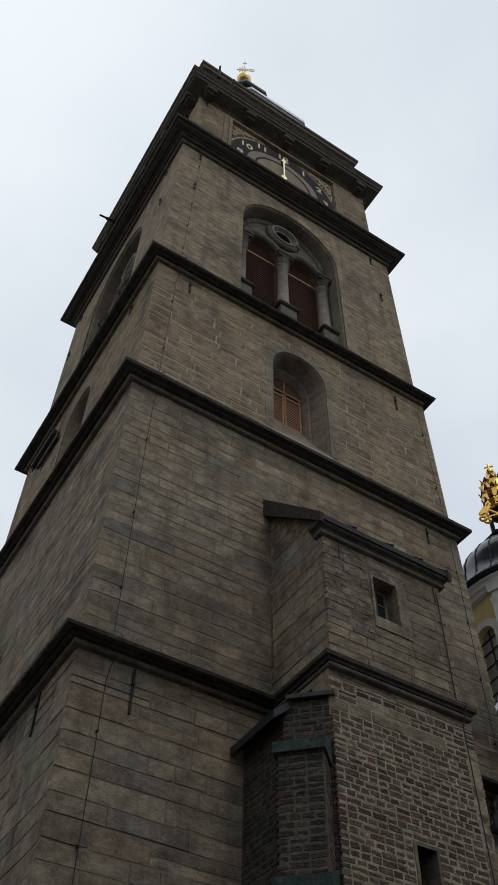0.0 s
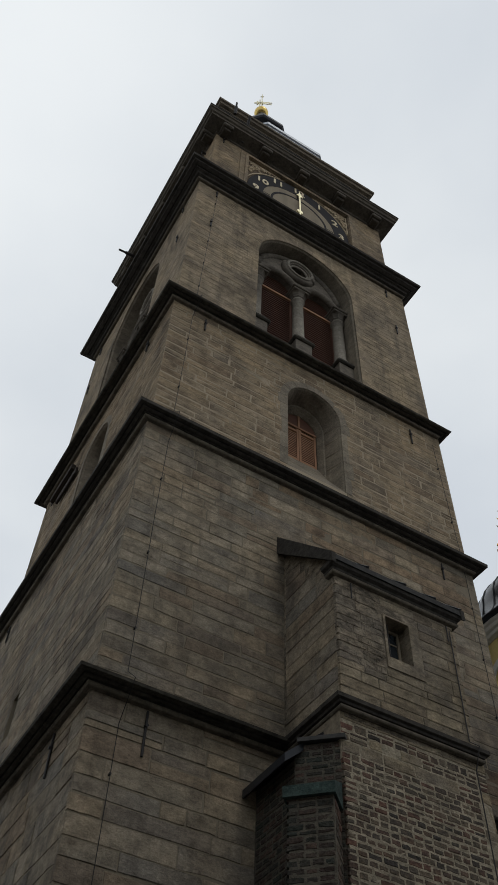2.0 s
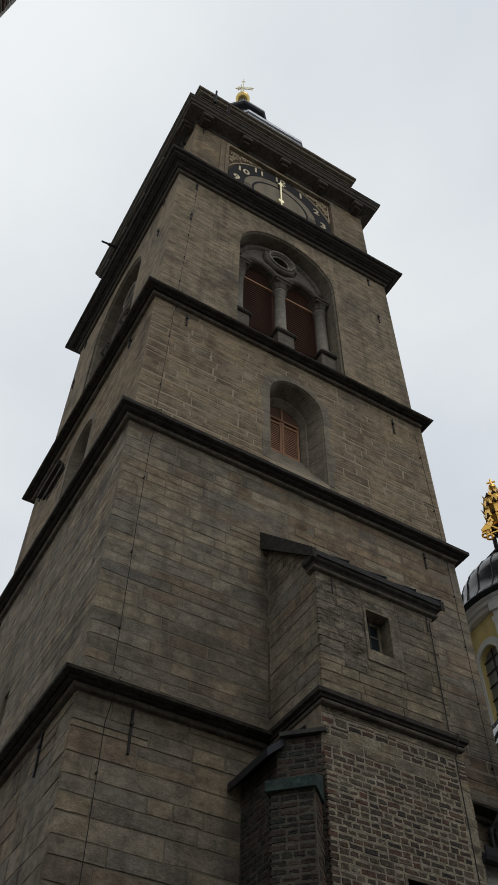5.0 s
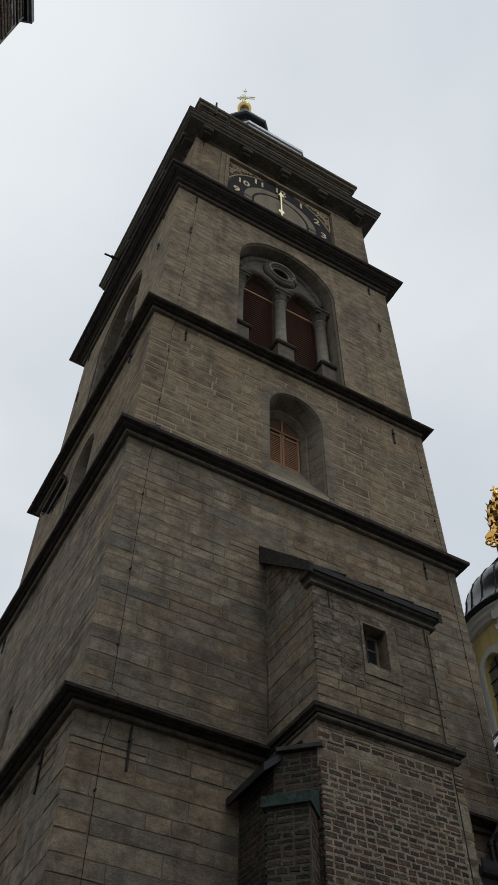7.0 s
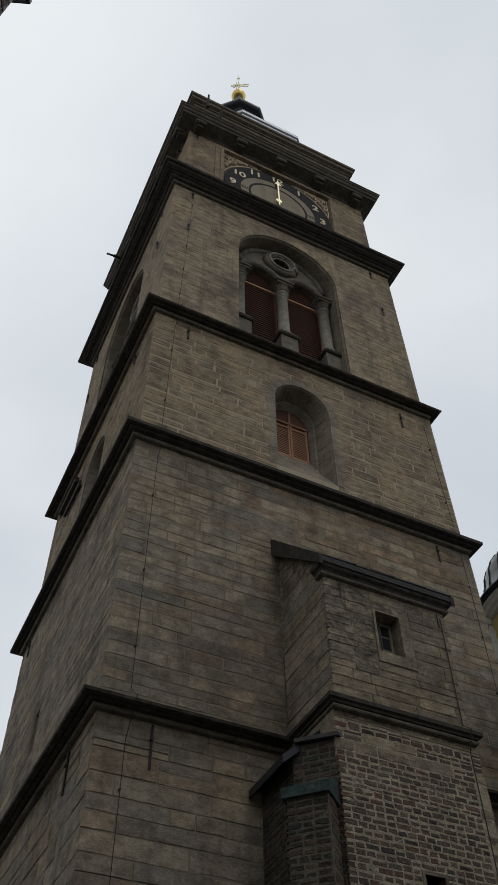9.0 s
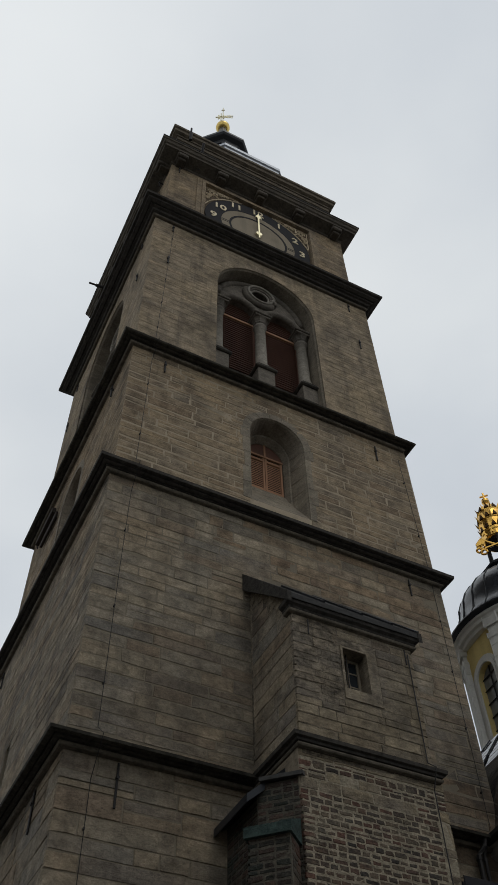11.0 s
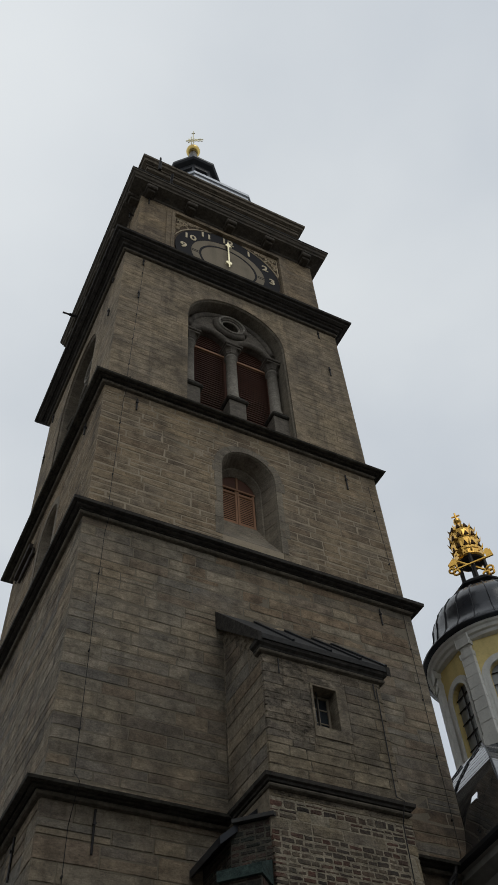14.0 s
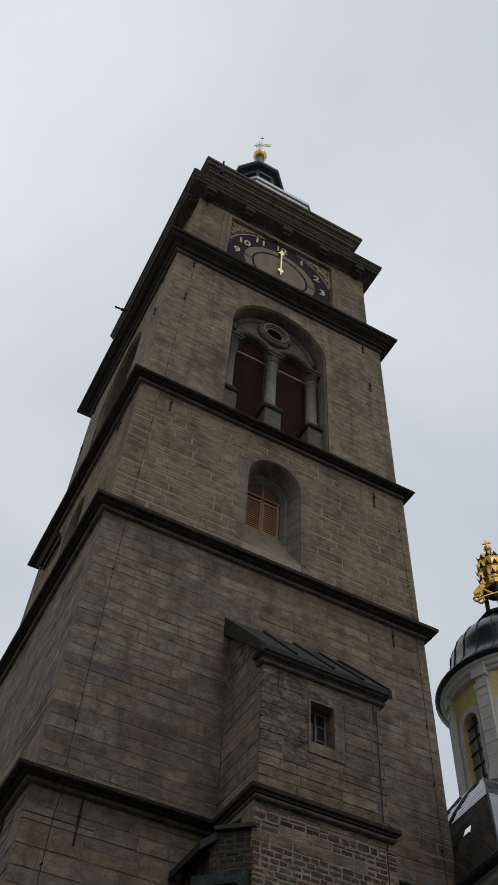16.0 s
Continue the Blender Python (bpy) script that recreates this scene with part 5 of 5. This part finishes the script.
quoins = rows_of_blocks(BX1 - 0.30, BX1, 6.9, 10.3, 0.2, 0.42, 0.28, 0.3, 0.012, rnd)
lay_blocks("base_stone", quoins, lambda u, z, d: (u, BY + d, z), T_FRONT, M_RUBBLE, base, 0.012)
b_rows = rows_of_blocks(BX0, BX1, 6.9, 10.3, 0.095, 0.13, 0.15, 0.29, 0.020, rnd, avoid_slit)
b_rows.sort(key=lambda r: -r[1])
lay_blocks("brick", b_rows[:300], lambda u, z, d: (u, BY + d, z), T_FRONT, M_BRICK, base, 0.011, 0.004)
join_blocks("brick_masonry", b_rows[300:] + rows_of_blocks(BX0, BX1, G0, 6.9, 0.095, 0.13, 0.15, 0.29, 0.020, rnd, avoid_slit), lambda u, z, d: (u, BY + d, z), T_FRONT, M_BRICK_JOINED, base, 0.011, 0.004)
join_blocks("brick_masonry", rows_of_blocks(BY + 0.08, 0.0, G0, 10.9, 0.095, 0.13, 0.15, 0.29, 0.020, rnd), lambda u, z, d: (BX1 - d, u, z), T_RIGHT, M_BRICK_JOINED, base, 0.011, 0.004)
# left return: its shade is put into the near-black brick colour
join_blocks("brick_masonry", rows_of_blocks(-1.28, -0.02, G0, 10.2, 0.095, 0.13, 0.15, 0.29, 0.020, rnd), lambda u, z, d: (3.44 + d, u, z), T_LEFT, M_SHADED_MOSSBRICK_JOINED, base, 0.011, 0.004)
# slit window in the base
bm = bmesh.new()
fill(bm, [[(SX0 - 0.05, SZ0 - 0.05), (SX1 + 0.05, SZ0 - 0.05), (SX1 + 0.05, SZ1 + 0.06), (SX0 - 0.05, SZ1 + 0.06)], [(SX0 + 0.01, SZ0), (SX1 - 0.01, SZ0), (SX1 - 0.01, SZ1), (SX0 + 0.01, SZ1)]], lambda u, z, d: (u, BY + d, z), -0.01, 0.45)
slit = part("slit_window", bm, M_RUBBLE, turret, "narrow stone-framed slit window with an iron bar")
bm = bmesh.new()
box(bm, SX0, SX1, BY + 0.40, BY + 0.42, SZ0, SZ1)
part("pane", bm, M_GLASS, slit)
bm = bmesh.new()
tube(bm, [(5.68, BY + 0.18, SZ0), (5.68, BY + 0.18, SZ1)], 0.02)
tube(bm, [(SX0, BY + 0.18, 7.6), (SX1, BY + 0.18, 7.6)], 0.015)
part("window_bar", bm, M_IRON, slit)
# diagonal corner face between the front and the left return
P, Q = Vector((BX0 + 0.02, BY + 0.02, 0)), Vector((3.44, -1.30, 0))
along = (Q - P).normalized()
out = Vector((along.y, -along.x, 0))
if out.dot(Vector((-1, -1, 0))) < 0:
    out = -out
diag_len = (Q - P).length
T_DIAG = Matrix(((-along.x, -out.x, 0, 0), (-along.y, -out.y, 0, 0), (0, 0, 1, 0), (0, 0, 0, 1)))
bm = bmesh.new()
loft(bm, [[P - out * 0.006 + Vector((0, 0, z)), Q - out * 0.006 + Vector((0, 0, z)), Q + Vector((0.7, 0.4, z)), P + Vector((0.5, 0.6, z))] for z in (G0, 10.5)])
bm.faces.new(bm.verts[:][:4])
bm.faces.new(bm.verts[:][4:])
box(bm, 3.448, 3.95, -1.28, 0.0, G0, 10.25)
part("corner_core", bm, M_SHADED_MOSSMORTAR, turret)
# shade of the diagonal face is likewise in the dark brick colour
join_blocks("brick_masonry", rows_of_blocks(0.0, diag_len, 5.5, 10.5, 0.095, 0.13, 0.15, 0.29, 0.020, rnd), lambda u, z, d: tuple(Q - along * u - out * d + Vector((0, 0, z))), T_DIAG, M_SHADED_MOSSBRICK_JOINED, base, 0.011, 0.004)
# buttress standing against the diagonal face, capped with green copper
B0, B1, BD = 0.08, diag_len + 0.02, 0.55
def dpt(u, o, z):
    return P + along * u + out * o + Vector((0, 0, z))
bm = bmesh.new()
loft(bm, [[dpt(B0 + 0.014, 0.0, z), dpt(B1 - 0.04, 0.0, z), dpt(B1 - 0.04, BD - 0.008, z), dpt(B0 + 0.008, BD - 0.008, z)] for z in (G0, 9.25)])
bm.faces.new(bm.verts[:][4:])
butt = part("corner_buttress", bm, M_SHADED_MOSSMORTAR, turret, "dark brick corner buttress with green copper cappings")
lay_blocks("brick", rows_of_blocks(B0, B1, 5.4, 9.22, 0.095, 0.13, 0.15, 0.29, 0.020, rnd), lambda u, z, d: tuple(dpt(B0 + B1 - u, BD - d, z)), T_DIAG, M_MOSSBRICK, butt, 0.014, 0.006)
T_SIDE = Matrix(((-out.x, along.x, 0, 0), (-out.y, along.y, 0, 0), (0, 0, 1, 0), (0, 0, 0, 1)))
join_blocks("brick_masonry", rows_of_blocks(0.0, BD - 0.07, 5.4, 9.22, 0.11, 0.15, 0.16, 0.3, 0.021, rnd), lambda u, z, d: tuple(dpt(B0 + d, BD - 0.07 - u, z)), T_SIDE, M_BRICK_JOINED, butt, 0.014, 0.006)
for z, o0 in ((9.23, BD + 0.08), (7.10, BD + 0.12)):
    bm = bmesh.new()
    loft(bm, [[dpt(B0 - 0.04, 0.0, z + 0.48), dpt(B1 + 0.04, 0.0, z + 0.48), dpt(B1 + 0.04, o0, z + 0.17), dpt(B0 - 0.04, o0, z + 0.17)],
              [dpt(B0 - 0.04, 0.0, z), dpt(B1 + 0.04, 0.0, z), dpt(B1 + 0.04, o0, z - 0.02), dpt(B0 - 0.04, o0, z - 0.02)]])
    bm.faces.new(bm.verts[:][:4])
    bm.faces.new(bm.verts[:][4:])
    part("copper_capping", bm, M_COPPER, turret, "green weathered copper capping")
# board above the diagonal face and the sloping verge of the lean-to
bm = bmesh.new()
loft(bm, [[dpt(-0.08, 0.10, z), dpt(diag_len * 0.92, 0.10, z + 0.02), dpt(diag_len * 0.92, -0.35, z + 0.1), dpt(-0.08, -0.35, z + 0.1)] for z in (10.50, 10.58)])
bm.faces.new(bm.verts[:][:4])
bm.faces.new(bm.verts[:][4:])
part("eave_board", bm, M_SHEETGREY, turret, "grey sheet metal eave board")
bm = bmesh.new()
loft(bm, [[(3.16, 0.0, z), (3.16, -1.42, z + 0.02), (4.05, -1.42, z + 0.78), (4.05, 0.0, z + 0.78)] for z in (10.04, 10.20)])
bm.faces.new(bm.verts[:][:4])
bm.faces.new(bm.verts[:][4:])
part("lean_to_roof", bm, M_ROOF, turret, "small black sheet metal lean-to roof")

# ---- domed chapel beside the tower ----
AX, AY = 17.5, 3.3
V0 = radians(196.5)
chapel = thing("domed_chapel", (AX, AY, G0), "yellow and white octagonal chapel with black metal dome", "chapel")


def vert(r, k, z):
    return Vector((AX + r * math.cos(V0 + k * math.pi / 4), AY + r * math.sin(V0 + k * math.pi / 4), z))


# lower body: four-sided, turned a little, with a steep bell-shaped sheet roof that flares at the eave
BODY = Vector((9.57, -2.58, 0))
BEX, BEY = Vector((0.995, -0.10, 0)), Vector((0.10, 0.995, 0))
BODY_X, BODY_Y = 15.5, 11.6


def bpt(u, v, z):
    return BODY + BEX * u + BEY * v + Vector((0, 0, z))


def body_ring(du, dv, z):
    return [bpt(du, dv, z), bpt(BODY_X - du, dv, z), bpt(BODY_X - du, BODY_Y - dv, z), bpt(du, BODY_Y - dv, z)]


bm = bmesh.new()
loft(bm, [body_ring(0.62, 0.62, z) for z in (G0, 10.95)])
part("chapel_wall", bm, M_ANNEX, chapel, "weathered grey plastered lower wall")
bm = bmesh.new()
loft(bm, [body_ring(o, o, z) for o, z in ((0.64, 10.40), (0.55, 10.42), (0.54, 10.60), (0.44, 10.66), (0.42, 10.86), (0.22, 10.98), (0.14, 11.02), (0.14, 11.16), (0.05, 11.18), (0.7, 11.2))])
part("chapel_cornice", bm, M_ANNEX, chapel, "weathered grey moulded eaves cornice")
bm = bmesh.new()
loft(bm, [body_ring(o, o, z) for o, z in ((0.06, 11.19), (-0.04, 11.20), (-0.08, 11.25), (-0.08, 11.34), (-0.03, 11.36), (-0.03, 11.30), (0.06, 11.30))])
part("gutter", bm, M_ROOF, chapel, "black sheet metal eaves gutter")
SKIRT = [(0.0, 11.31), (0.24, 11.49), (0.40, 11.66), (0.49, 11.85), (0.54, 12.05), (0.62, 12.45), (0.71, 12.85), (0.82, 13.25), (0.95, 13.62), (1.14, 13.98), (1.44, 14.44), (1.80, 14.88)]
bm = bmesh.new()
rings = loft(bm, [body_ring(o, o * 1.42, z) for o, z in SKIRT] + [body_ring(1.95, 2.75, 14.95), body_ring(4.2, 4.0, 16.4)])
bm.faces.new(rings[-1])
skirt = part("skirt_roof", bm, M_SKIRT, chapel, "glossy black sheet metal roof with raised seams")
for v in (3.75, 4.65, 5.55, 6.5, 7.5):
    bm = bmesh.new()
    tube(bm, [bpt(o - 0.02, v - o * 0.55, z + 0.01) for o, z in SKIRT], 0.022, 6)
    part("roof_seam", bm, M_ROOF, skirt)
for u in (1.2, 2.4, 3.6, 4.8, 6.0):
    bm = bmesh.new()
    tube(bm, [bpt(u + o * 0.8, o * 1.42 - 0.02, z + 0.01) for o, z in SKIRT], 0.022, 6)
    part("roof_seam", bm, M_ROOF, skirt)
bm = bmesh.new()
tube(bm, [bpt(o - 0.01, o * 1.42 - 0.01, z + 0.01) for o, z in SKIRT], 0.03, 6)
part("hip_roll", bm, M_ROOF, skirt)
# level lock seams of the sheets near the top
for k in range(9):
    z = 13.55 + k * 0.15
    o = next(a[0] + (b[0] - a[0]) * (z - a[1]) / (b[1] - a[1]) for a, b in zip(SKIRT, SKIRT[1:]) if a[1] <= z <= b[1])
    bm = bmesh.new()
    tube(bm, [bpt(o, 6.0, z), bpt(o, o * 1.42, z), bpt(7.0, o * 1.42, z)], 0.006, 4)
    part("lock_seam", bm, M_SKIRT, skirt)
# small rooflight in the steep part of the roof
bm = bmesh.new()
m = Matrix(((0.995, 0.10, 0, 0), (-0.10, 0.995, 0, 0), (0, 0, 1, 0), (0, 0, 0, 1)))
m = Matrix.Translation(bpt(0.79, 2.1, 12.98)) @ m @ Matrix.Rotation(radians(24), 4, "Y")
box(bm, -0.05, 0.10, -0.14, 0.14, -0.17, 0.17, 0.01, m)
part("rooflight", bm, M_BRIGHTPANE, chapel, "small glazed rooflight")
# link roof between the turret and the chapel, with its gutter and wall
bm = bmesh.new()
loft(bm, [[(7.38, -1.90, z), (9.75, -1.90, z), (9.85, 0.02, z + 0.95), (7.38, 0.02, z + 0.95)] for z in (9.14, 9.24)])
bm.faces.new(bm.verts[:][:4])
bm.faces.new(bm.verts[:][4:])
part("link_roof", bm, M_ROOF, chapel, "black sheet metal link roof")
bm = bmesh.new()
loft(bm, [[(x, -1.92 - o, z) for o, z in ((-0.02, 9.02), (0.05, 9.0), (0.12, 9.04), (0.14, 9.12), (0.14, 9.27), (0.11, 9.29), (0.10, 9.14), (-0.02, 9.12))] for x in (7.30, 9.70)])
bm.faces.new(bm.verts[:][:8])
bm.faces.new(bm.verts[:][8:])
part("link_gutter", bm, M_DIALBLACK, chapel, "black half-round gutter")
bm = bmesh.new()
box(bm, 7.37, 10.1, -1.72, -1.40, G0, 9.15)
part("link_wall", bm, M_ANNEX, chapel)
for x, r in ((9.42, 0.06), (9.58, 0.045)):
    bm = bmesh.new()
    tube(bm, [(9.62, -0.32, 11.25), (9.58, -0.30, 11.05), (x, -0.22, 10.85), (x, -0.22, 9.95)], r, 8)
    for z in (10.75, 10.2):
        tube(bm, [(x, -0.22, z), (x, -0.22, z + 0.06)], r * 1.3, 8)
    part("downpipe", bm, M_IRON, chapel, "black sheet metal downpipe")
# drum: a wall for each side with an arched window through it
DR, DZ0, DZ1 = 2.72, 16.2, 21.5
for k in range(8):
    a, b = vert(DR, k, 0), vert(DR, k + 1, 0)
    side = (b - a).length
    ux = (b - a).normalized()
    nx = Vector((ux.y, -ux.x, 0))
    to3d = lambda u, z, d: tuple(a + ux * u - nx * d + Vector((0, 0, z)))  # noqa: E731
    bm = bmesh.new()
    hole = arch_outline(side / 2, 0.50, 17.45, 19.75, 12)
    fill(bm, [[(0.02, DZ0), (side - 0.02, DZ0), (side - 0.02, DZ1), (0.02, DZ1)], hole], to3d, 0.0, 0.35)
    drum = part("drum_wall", bm, M_YELLOW, chapel)
    bm = bmesh.new()
    fill(bm, [arch_outline(side / 2, 0.64, 17.32, 19.75, 12), arch_outline(side / 2, 0.51, 17.46, 19.75, 12)], to3d, -0.06, 0.02)
    fill(bm, [arch_outline(side / 2, 0.78, 17.25, 19.75, 12), arch_outline(side / 2, 0.645, 17.33, 19.75, 12)], to3d, -0.03, 0.02)
    part("window_surround", bm, M_WHITE, drum)
    bm = bmesh.new()
    fill(bm, [arch_outline(side / 2, 0.50, 17.45, 19.75, 12)], to3d, 0.20, 0.22)
    part("pane", bm, M_PALEPANE, drum)
    for u in (side / 2,):
        bm = bmesh.new()
        tube(bm, [to3d(u, 17.45, 0.17), to3d(u, 20.23, 0.17)], 0.03, 4)
        part("glazing_bar", bm, M_IRON, drum)
    for z in (17.95, 18.45, 18.95, 19.45, 19.9):
        bm = bmesh.new()
        tube(bm, [to3d(side / 2 - 0.5, z, 0.17), to3d(side / 2 + 0.5, z, 0.17)], 0.025, 4)
        part("glazing_bar", bm, M_IRON, drum)
    # corner pilaster with grooves between its courses
    d = Vector((math.cos(V0 + k * math.pi / 4), math.sin(V0 + k * math.pi / 4), 0))
    m = Matrix.Translation((AX, AY, 0)) @ Matrix.Rotation(V0 + k * math.pi / 4, 4, "Z")
    bm = bmesh.new()
    box(bm, DR - 0.25, DR + 0.05, -0.21, 0.21, DZ0, 21.5, 0.0, m)
    pil = part("pilaster", bm, M_WHITE, chapel, "off-white grooved corner pilaster")
    pieces = [(0.12, 0.27, DZ0 - 0.1, DZ0 + 1.45, 0.02), (0.11, 0.26, 20.70, 20.85, 0.03), (0.14, 0.27, 21.16, 21.56, 0.04)]
    z = DZ0 + 1.45
    while z < 20.5:
        pieces.append((0.08, 0.24, z + 0.03, z + 0.43, 0.015))
        z += 0.45
    for o, w, za, zb, bev in pieces:
        bm = bmesh.new()
        box(bm, DR - 0.25, DR + o, -w, w, za, zb, bev, m)
        part("pilaster_course", bm, M_WHITE, pil)
bm = bmesh.new()
lathe(bm, [(2.60, 21.30), (2.72, 21.32), (2.76, 21.42), (2.86, 21.45), (2.90, 21.56), (2.98, 21.60), (3.0, 21.68), (2.6, 21.72)], AX, AY, 48, V0)
part("drum_cornice", bm, M_WHITE, chapel, "off-white moulded drum cornice")
DOME = [(2.9, 21.66), (3.18, 21.70), (3.18, 21.80), (2.86, 22.06), (2.58, 22.5), (2.46, 23.0), (2.42, 23.35), (2.27, 23.75), (1.98, 24.16), (1.62, 24.50), (1.15, 24.80), (1.0, 24.86)]
bm = bmesh.new()
lathe(bm, DOME, AX, AY, 48, V0)
dome = part("dome", bm, M_DOME, chapel, "black sheet metal dome with raised seams", smooth=True)
for k in range(8):
    for f in (0.0, 0.33, 0.67):
        bm = bmesh.new()
        tube(bm, [vert(r + 0.01, k + f, z) for r, z in DOME[3:-1]], 0.025, 5)
        part("dome_seam", bm, M_ROOF, dome)
bm = bmesh.new()
lathe(bm, [(1.0, 24.80), (1.05, 24.95), (1.26, 25.04), (1.25, 25.14), (0.95, 25.40), (0.70, 25.62), (0.3, 25.72)], AX, AY, 8, V0)
part("dome_cap", bm, M_DIALBLACK, chapel, "black flared cap under the crown")
for s in (-1, 1):
    for q in (-1, 1):
        bm = bmesh.new()
        tube(bm, [(AX + s * 0.38, AY + q * 0.38, 25.5), (AX + s * 0.36, AY + q * 0.36, 27.3)], 0.09, 8)
        part("crown_post", bm, M_IRON, chapel)
bm = bmesh.new()
lathe(bm, [(r * 0.80, z) for r, z in ((0.70, 26.95), (0.78, 27.0), (0.76, 27.25), (0.80, 27.3), (0.80, 27.42), (0.76, 27.5), (0.74, 27.95), (0.78, 28.0), (0.76, 28.1), (0.66, 28.5), (0.69, 28.56), (0.65, 28.64), (0.45, 28.95), (0.2, 29.15), (0.14, 29.3), (0.22, 29.4), (0.2, 29.55), (0.05, 29.62))], AX, AY, 16)
crown = part("tiara_crown", bm, M_GOLD, chapel, "gilded three-tiered tiara crown with spikes")
for r, z, n, h in ((0.64, 27.42, 12, 0.30), (0.63, 28.0, 12, 0.30), (0.54, 28.56, 10, 0.26), (0.62, 27.1, 12, 0.2)):
    for k in range(n):
        a = 2 * math.pi * (k + 0.5 * (z > 27.8)) / n
        d, t = Vector((math.cos(a), math.sin(a), 0)), Vector((-math.sin(a), math.cos(a), 0))
        o = Vector((AX, AY, z))
        bm = bmesh.new()
        pts = [o + d * (r - 0.03) - t * 0.07, o + d * (r - 0.03) + t * 0.07, o + d * (r + 0.04), o + d * (r + 0.11) + Vector((0, 0, h))]
        vs = [bm.verts.new(p) for p in pts]
        for f in ((0, 1, 2), (0, 1, 3), (1, 2, 3), (0, 2, 3)):
            bm.faces.new([vs[i] for i in f])
        part("crown_spike", bm, M_GOLD, crown)
        if z > 27.3:
            # dark pierced triangles between the spikes
            a += math.pi / n
            d, t = Vector((math.cos(a), math.sin(a), 0)), Vector((-math.sin(a), math.cos(a), 0))
            lean = 0.06 if z > 28.4 else 0.02
            q = [o + d * (r - 0.0) - t * 0.10 + Vector((0, 0, 0.06)), o + d * (r - 0.0) + t * 0.10 + Vector((0, 0, 0.06)), o + d * (r - lean) + Vector((0, 0, 0.34))]
            bm = bmesh.new()
            loft(bm, [[p + d * e for p in q] for e in (-0.06, 0.012)])
            bm.faces.new(bm.verts[:][3:])
            part("crown_piercing", bm, M_DARKGOLD, crown, "dark pierced triangle")
bm = bmesh.new()
tube(bm, [(AX, AY, 29.5), (AX, AY, 30.0)], 0.045)
tube(bm, [(AX - 0.12, AY + 0.14, 29.8), (AX + 0.12, AY - 0.14, 29.8)], 0.045)
part("crown_cross", bm, M_GOLD, chapel)
bm = bmesh.new()
lathe(bm, [(0.5, 26.90), (0.53, 26.94), (0.53, 26.96)], AX, AY, 16)
part("crown_underside", bm, M_IRON, chapel)
# crossed keys below the crown, on the side facing the square
toward = Vector((math.cos(radians(222)), math.sin(radians(222)), 0))
leftward = Vector((math.cos(radians(132)), math.sin(radians(132)), 0))
for s in (-1, 1):
    c0 = Vector((AX, AY, 26.35)) + toward * (0.66 if s > 0 else 0.48)
    ax = (leftward * s * 0.86 + Vector((0, 0, -0.12 if s > 0 else -0.75))).normalized()
    up = ax.cross(toward)
    bm = bmesh.new()
    tube(bm, [c0 - ax * 0.95, c0 + ax * 0.62], 0.055, 6)
    for cx_, cy_, rr in ((0.78, 0.0, 0.13), (0.66, 0.16, 0.13), (0.66, -0.16, 0.13)):
        ctr = c0 + ax * (cx_ + 0.06) + up * cy_
        tube(bm, [ctr + (ax * math.cos(2 * math.pi * k / 12) + up * math.sin(2 * math.pi * k / 12)) * rr for k in range(13)], 0.05, 5)
    bit = Matrix((( -ax.x, up.x, toward.x, c0.x), (-ax.y, up.y, toward.y, c0.y), (-ax.z, up.z, toward.z, c0.z), (0, 0, 0, 1)))
    box(bm, 0.68, 0.95, 0.04, 0.34, -0.04, 0.04, 0.01, bit)
    box(bm, 0.74, 0.88, 0.34, 0.42, -0.04, 0.04, 0.0, bit)
    part("crossed_key", bm, M_GOLD, chapel, "gilded key")
# ---- brick church wall beside the camera's way ----
church = thing("church_wall", (-4.495, -11.64, G0), "dark brick church wall with pale joints and black courses", "wall")
church.rotation_euler = (0, 0, radians(-21))
HX, HY = -4.495, -11.64
bm = bmesh.new()
box(bm, HX - 3.0, HX - 0.006, HY - 9, HY - 0.006, G0, 8.0)
box(bm, HX - 3.0, HX - 0.166, HY - 9, HY - 0.011, 8.0, 10.2)
ch_wall = part("brick_wall", bm, M_PALEJOINT, church)
for x, y, za, zb in ((HX, HY, 6.6, 7.98), (HX - 0.16, HY - 0.005, 8.1, 10.15)):
    rows = rows_of_blocks(y - 2.2, y, za, zb, 0.072, 0.088, 0.2, 0.3, 0.024, rnd)
    lay_blocks("brick", rows, lambda u, z, d: (x - d, u, z), T_RIGHT, M_BRICK, ch_wall, 0.003, 0.003)
    join_blocks("brick_masonry", rows_of_blocks(y - 9, y - 2.2, za, zb, 0.072, 0.088, 0.2, 0.3, 0.024, rnd), lambda u, z, d: (x - d, u, z), T_RIGHT, M_BRICK_JOINED, ch_wall, 0.003, 0.003)
join_blocks("brick_masonry", rows_of_blocks(HY - 9, HY, G0, 6.6, 0.072, 0.088, 0.2, 0.3, 0.024, rnd), lambda u, z, d: (HX - d, u, z), T_RIGHT, M_BRICK_JOINED, ch_wall, 0.003, 0.003)
bm = bmesh.new()
frame_sweep(bm, (HX - 3.0, HX, HY - 9, HY), [(-0.3, 7.95), (0.015, 7.95), (0.02, 7.97), (0.035, 7.985), (0.035, 8.06), (-0.1, 8.14), (-0.3, 8.14)])
part("string_course", bm, M_ROOF, church, "black sheet metal covered course")
bm = bmesh.new()
frame_sweep(bm, (HX - 3.0, HX - 0.16, HY - 9, HY - 0.005), [(-0.3, 10.12), (0.02, 10.12), (0.05, 10.15), (0.08, 10.17), (0.08, 10.26), (-0.3, 10.45)])
part("eave", bm, M_ROOF, church, "black sheet metal eave")
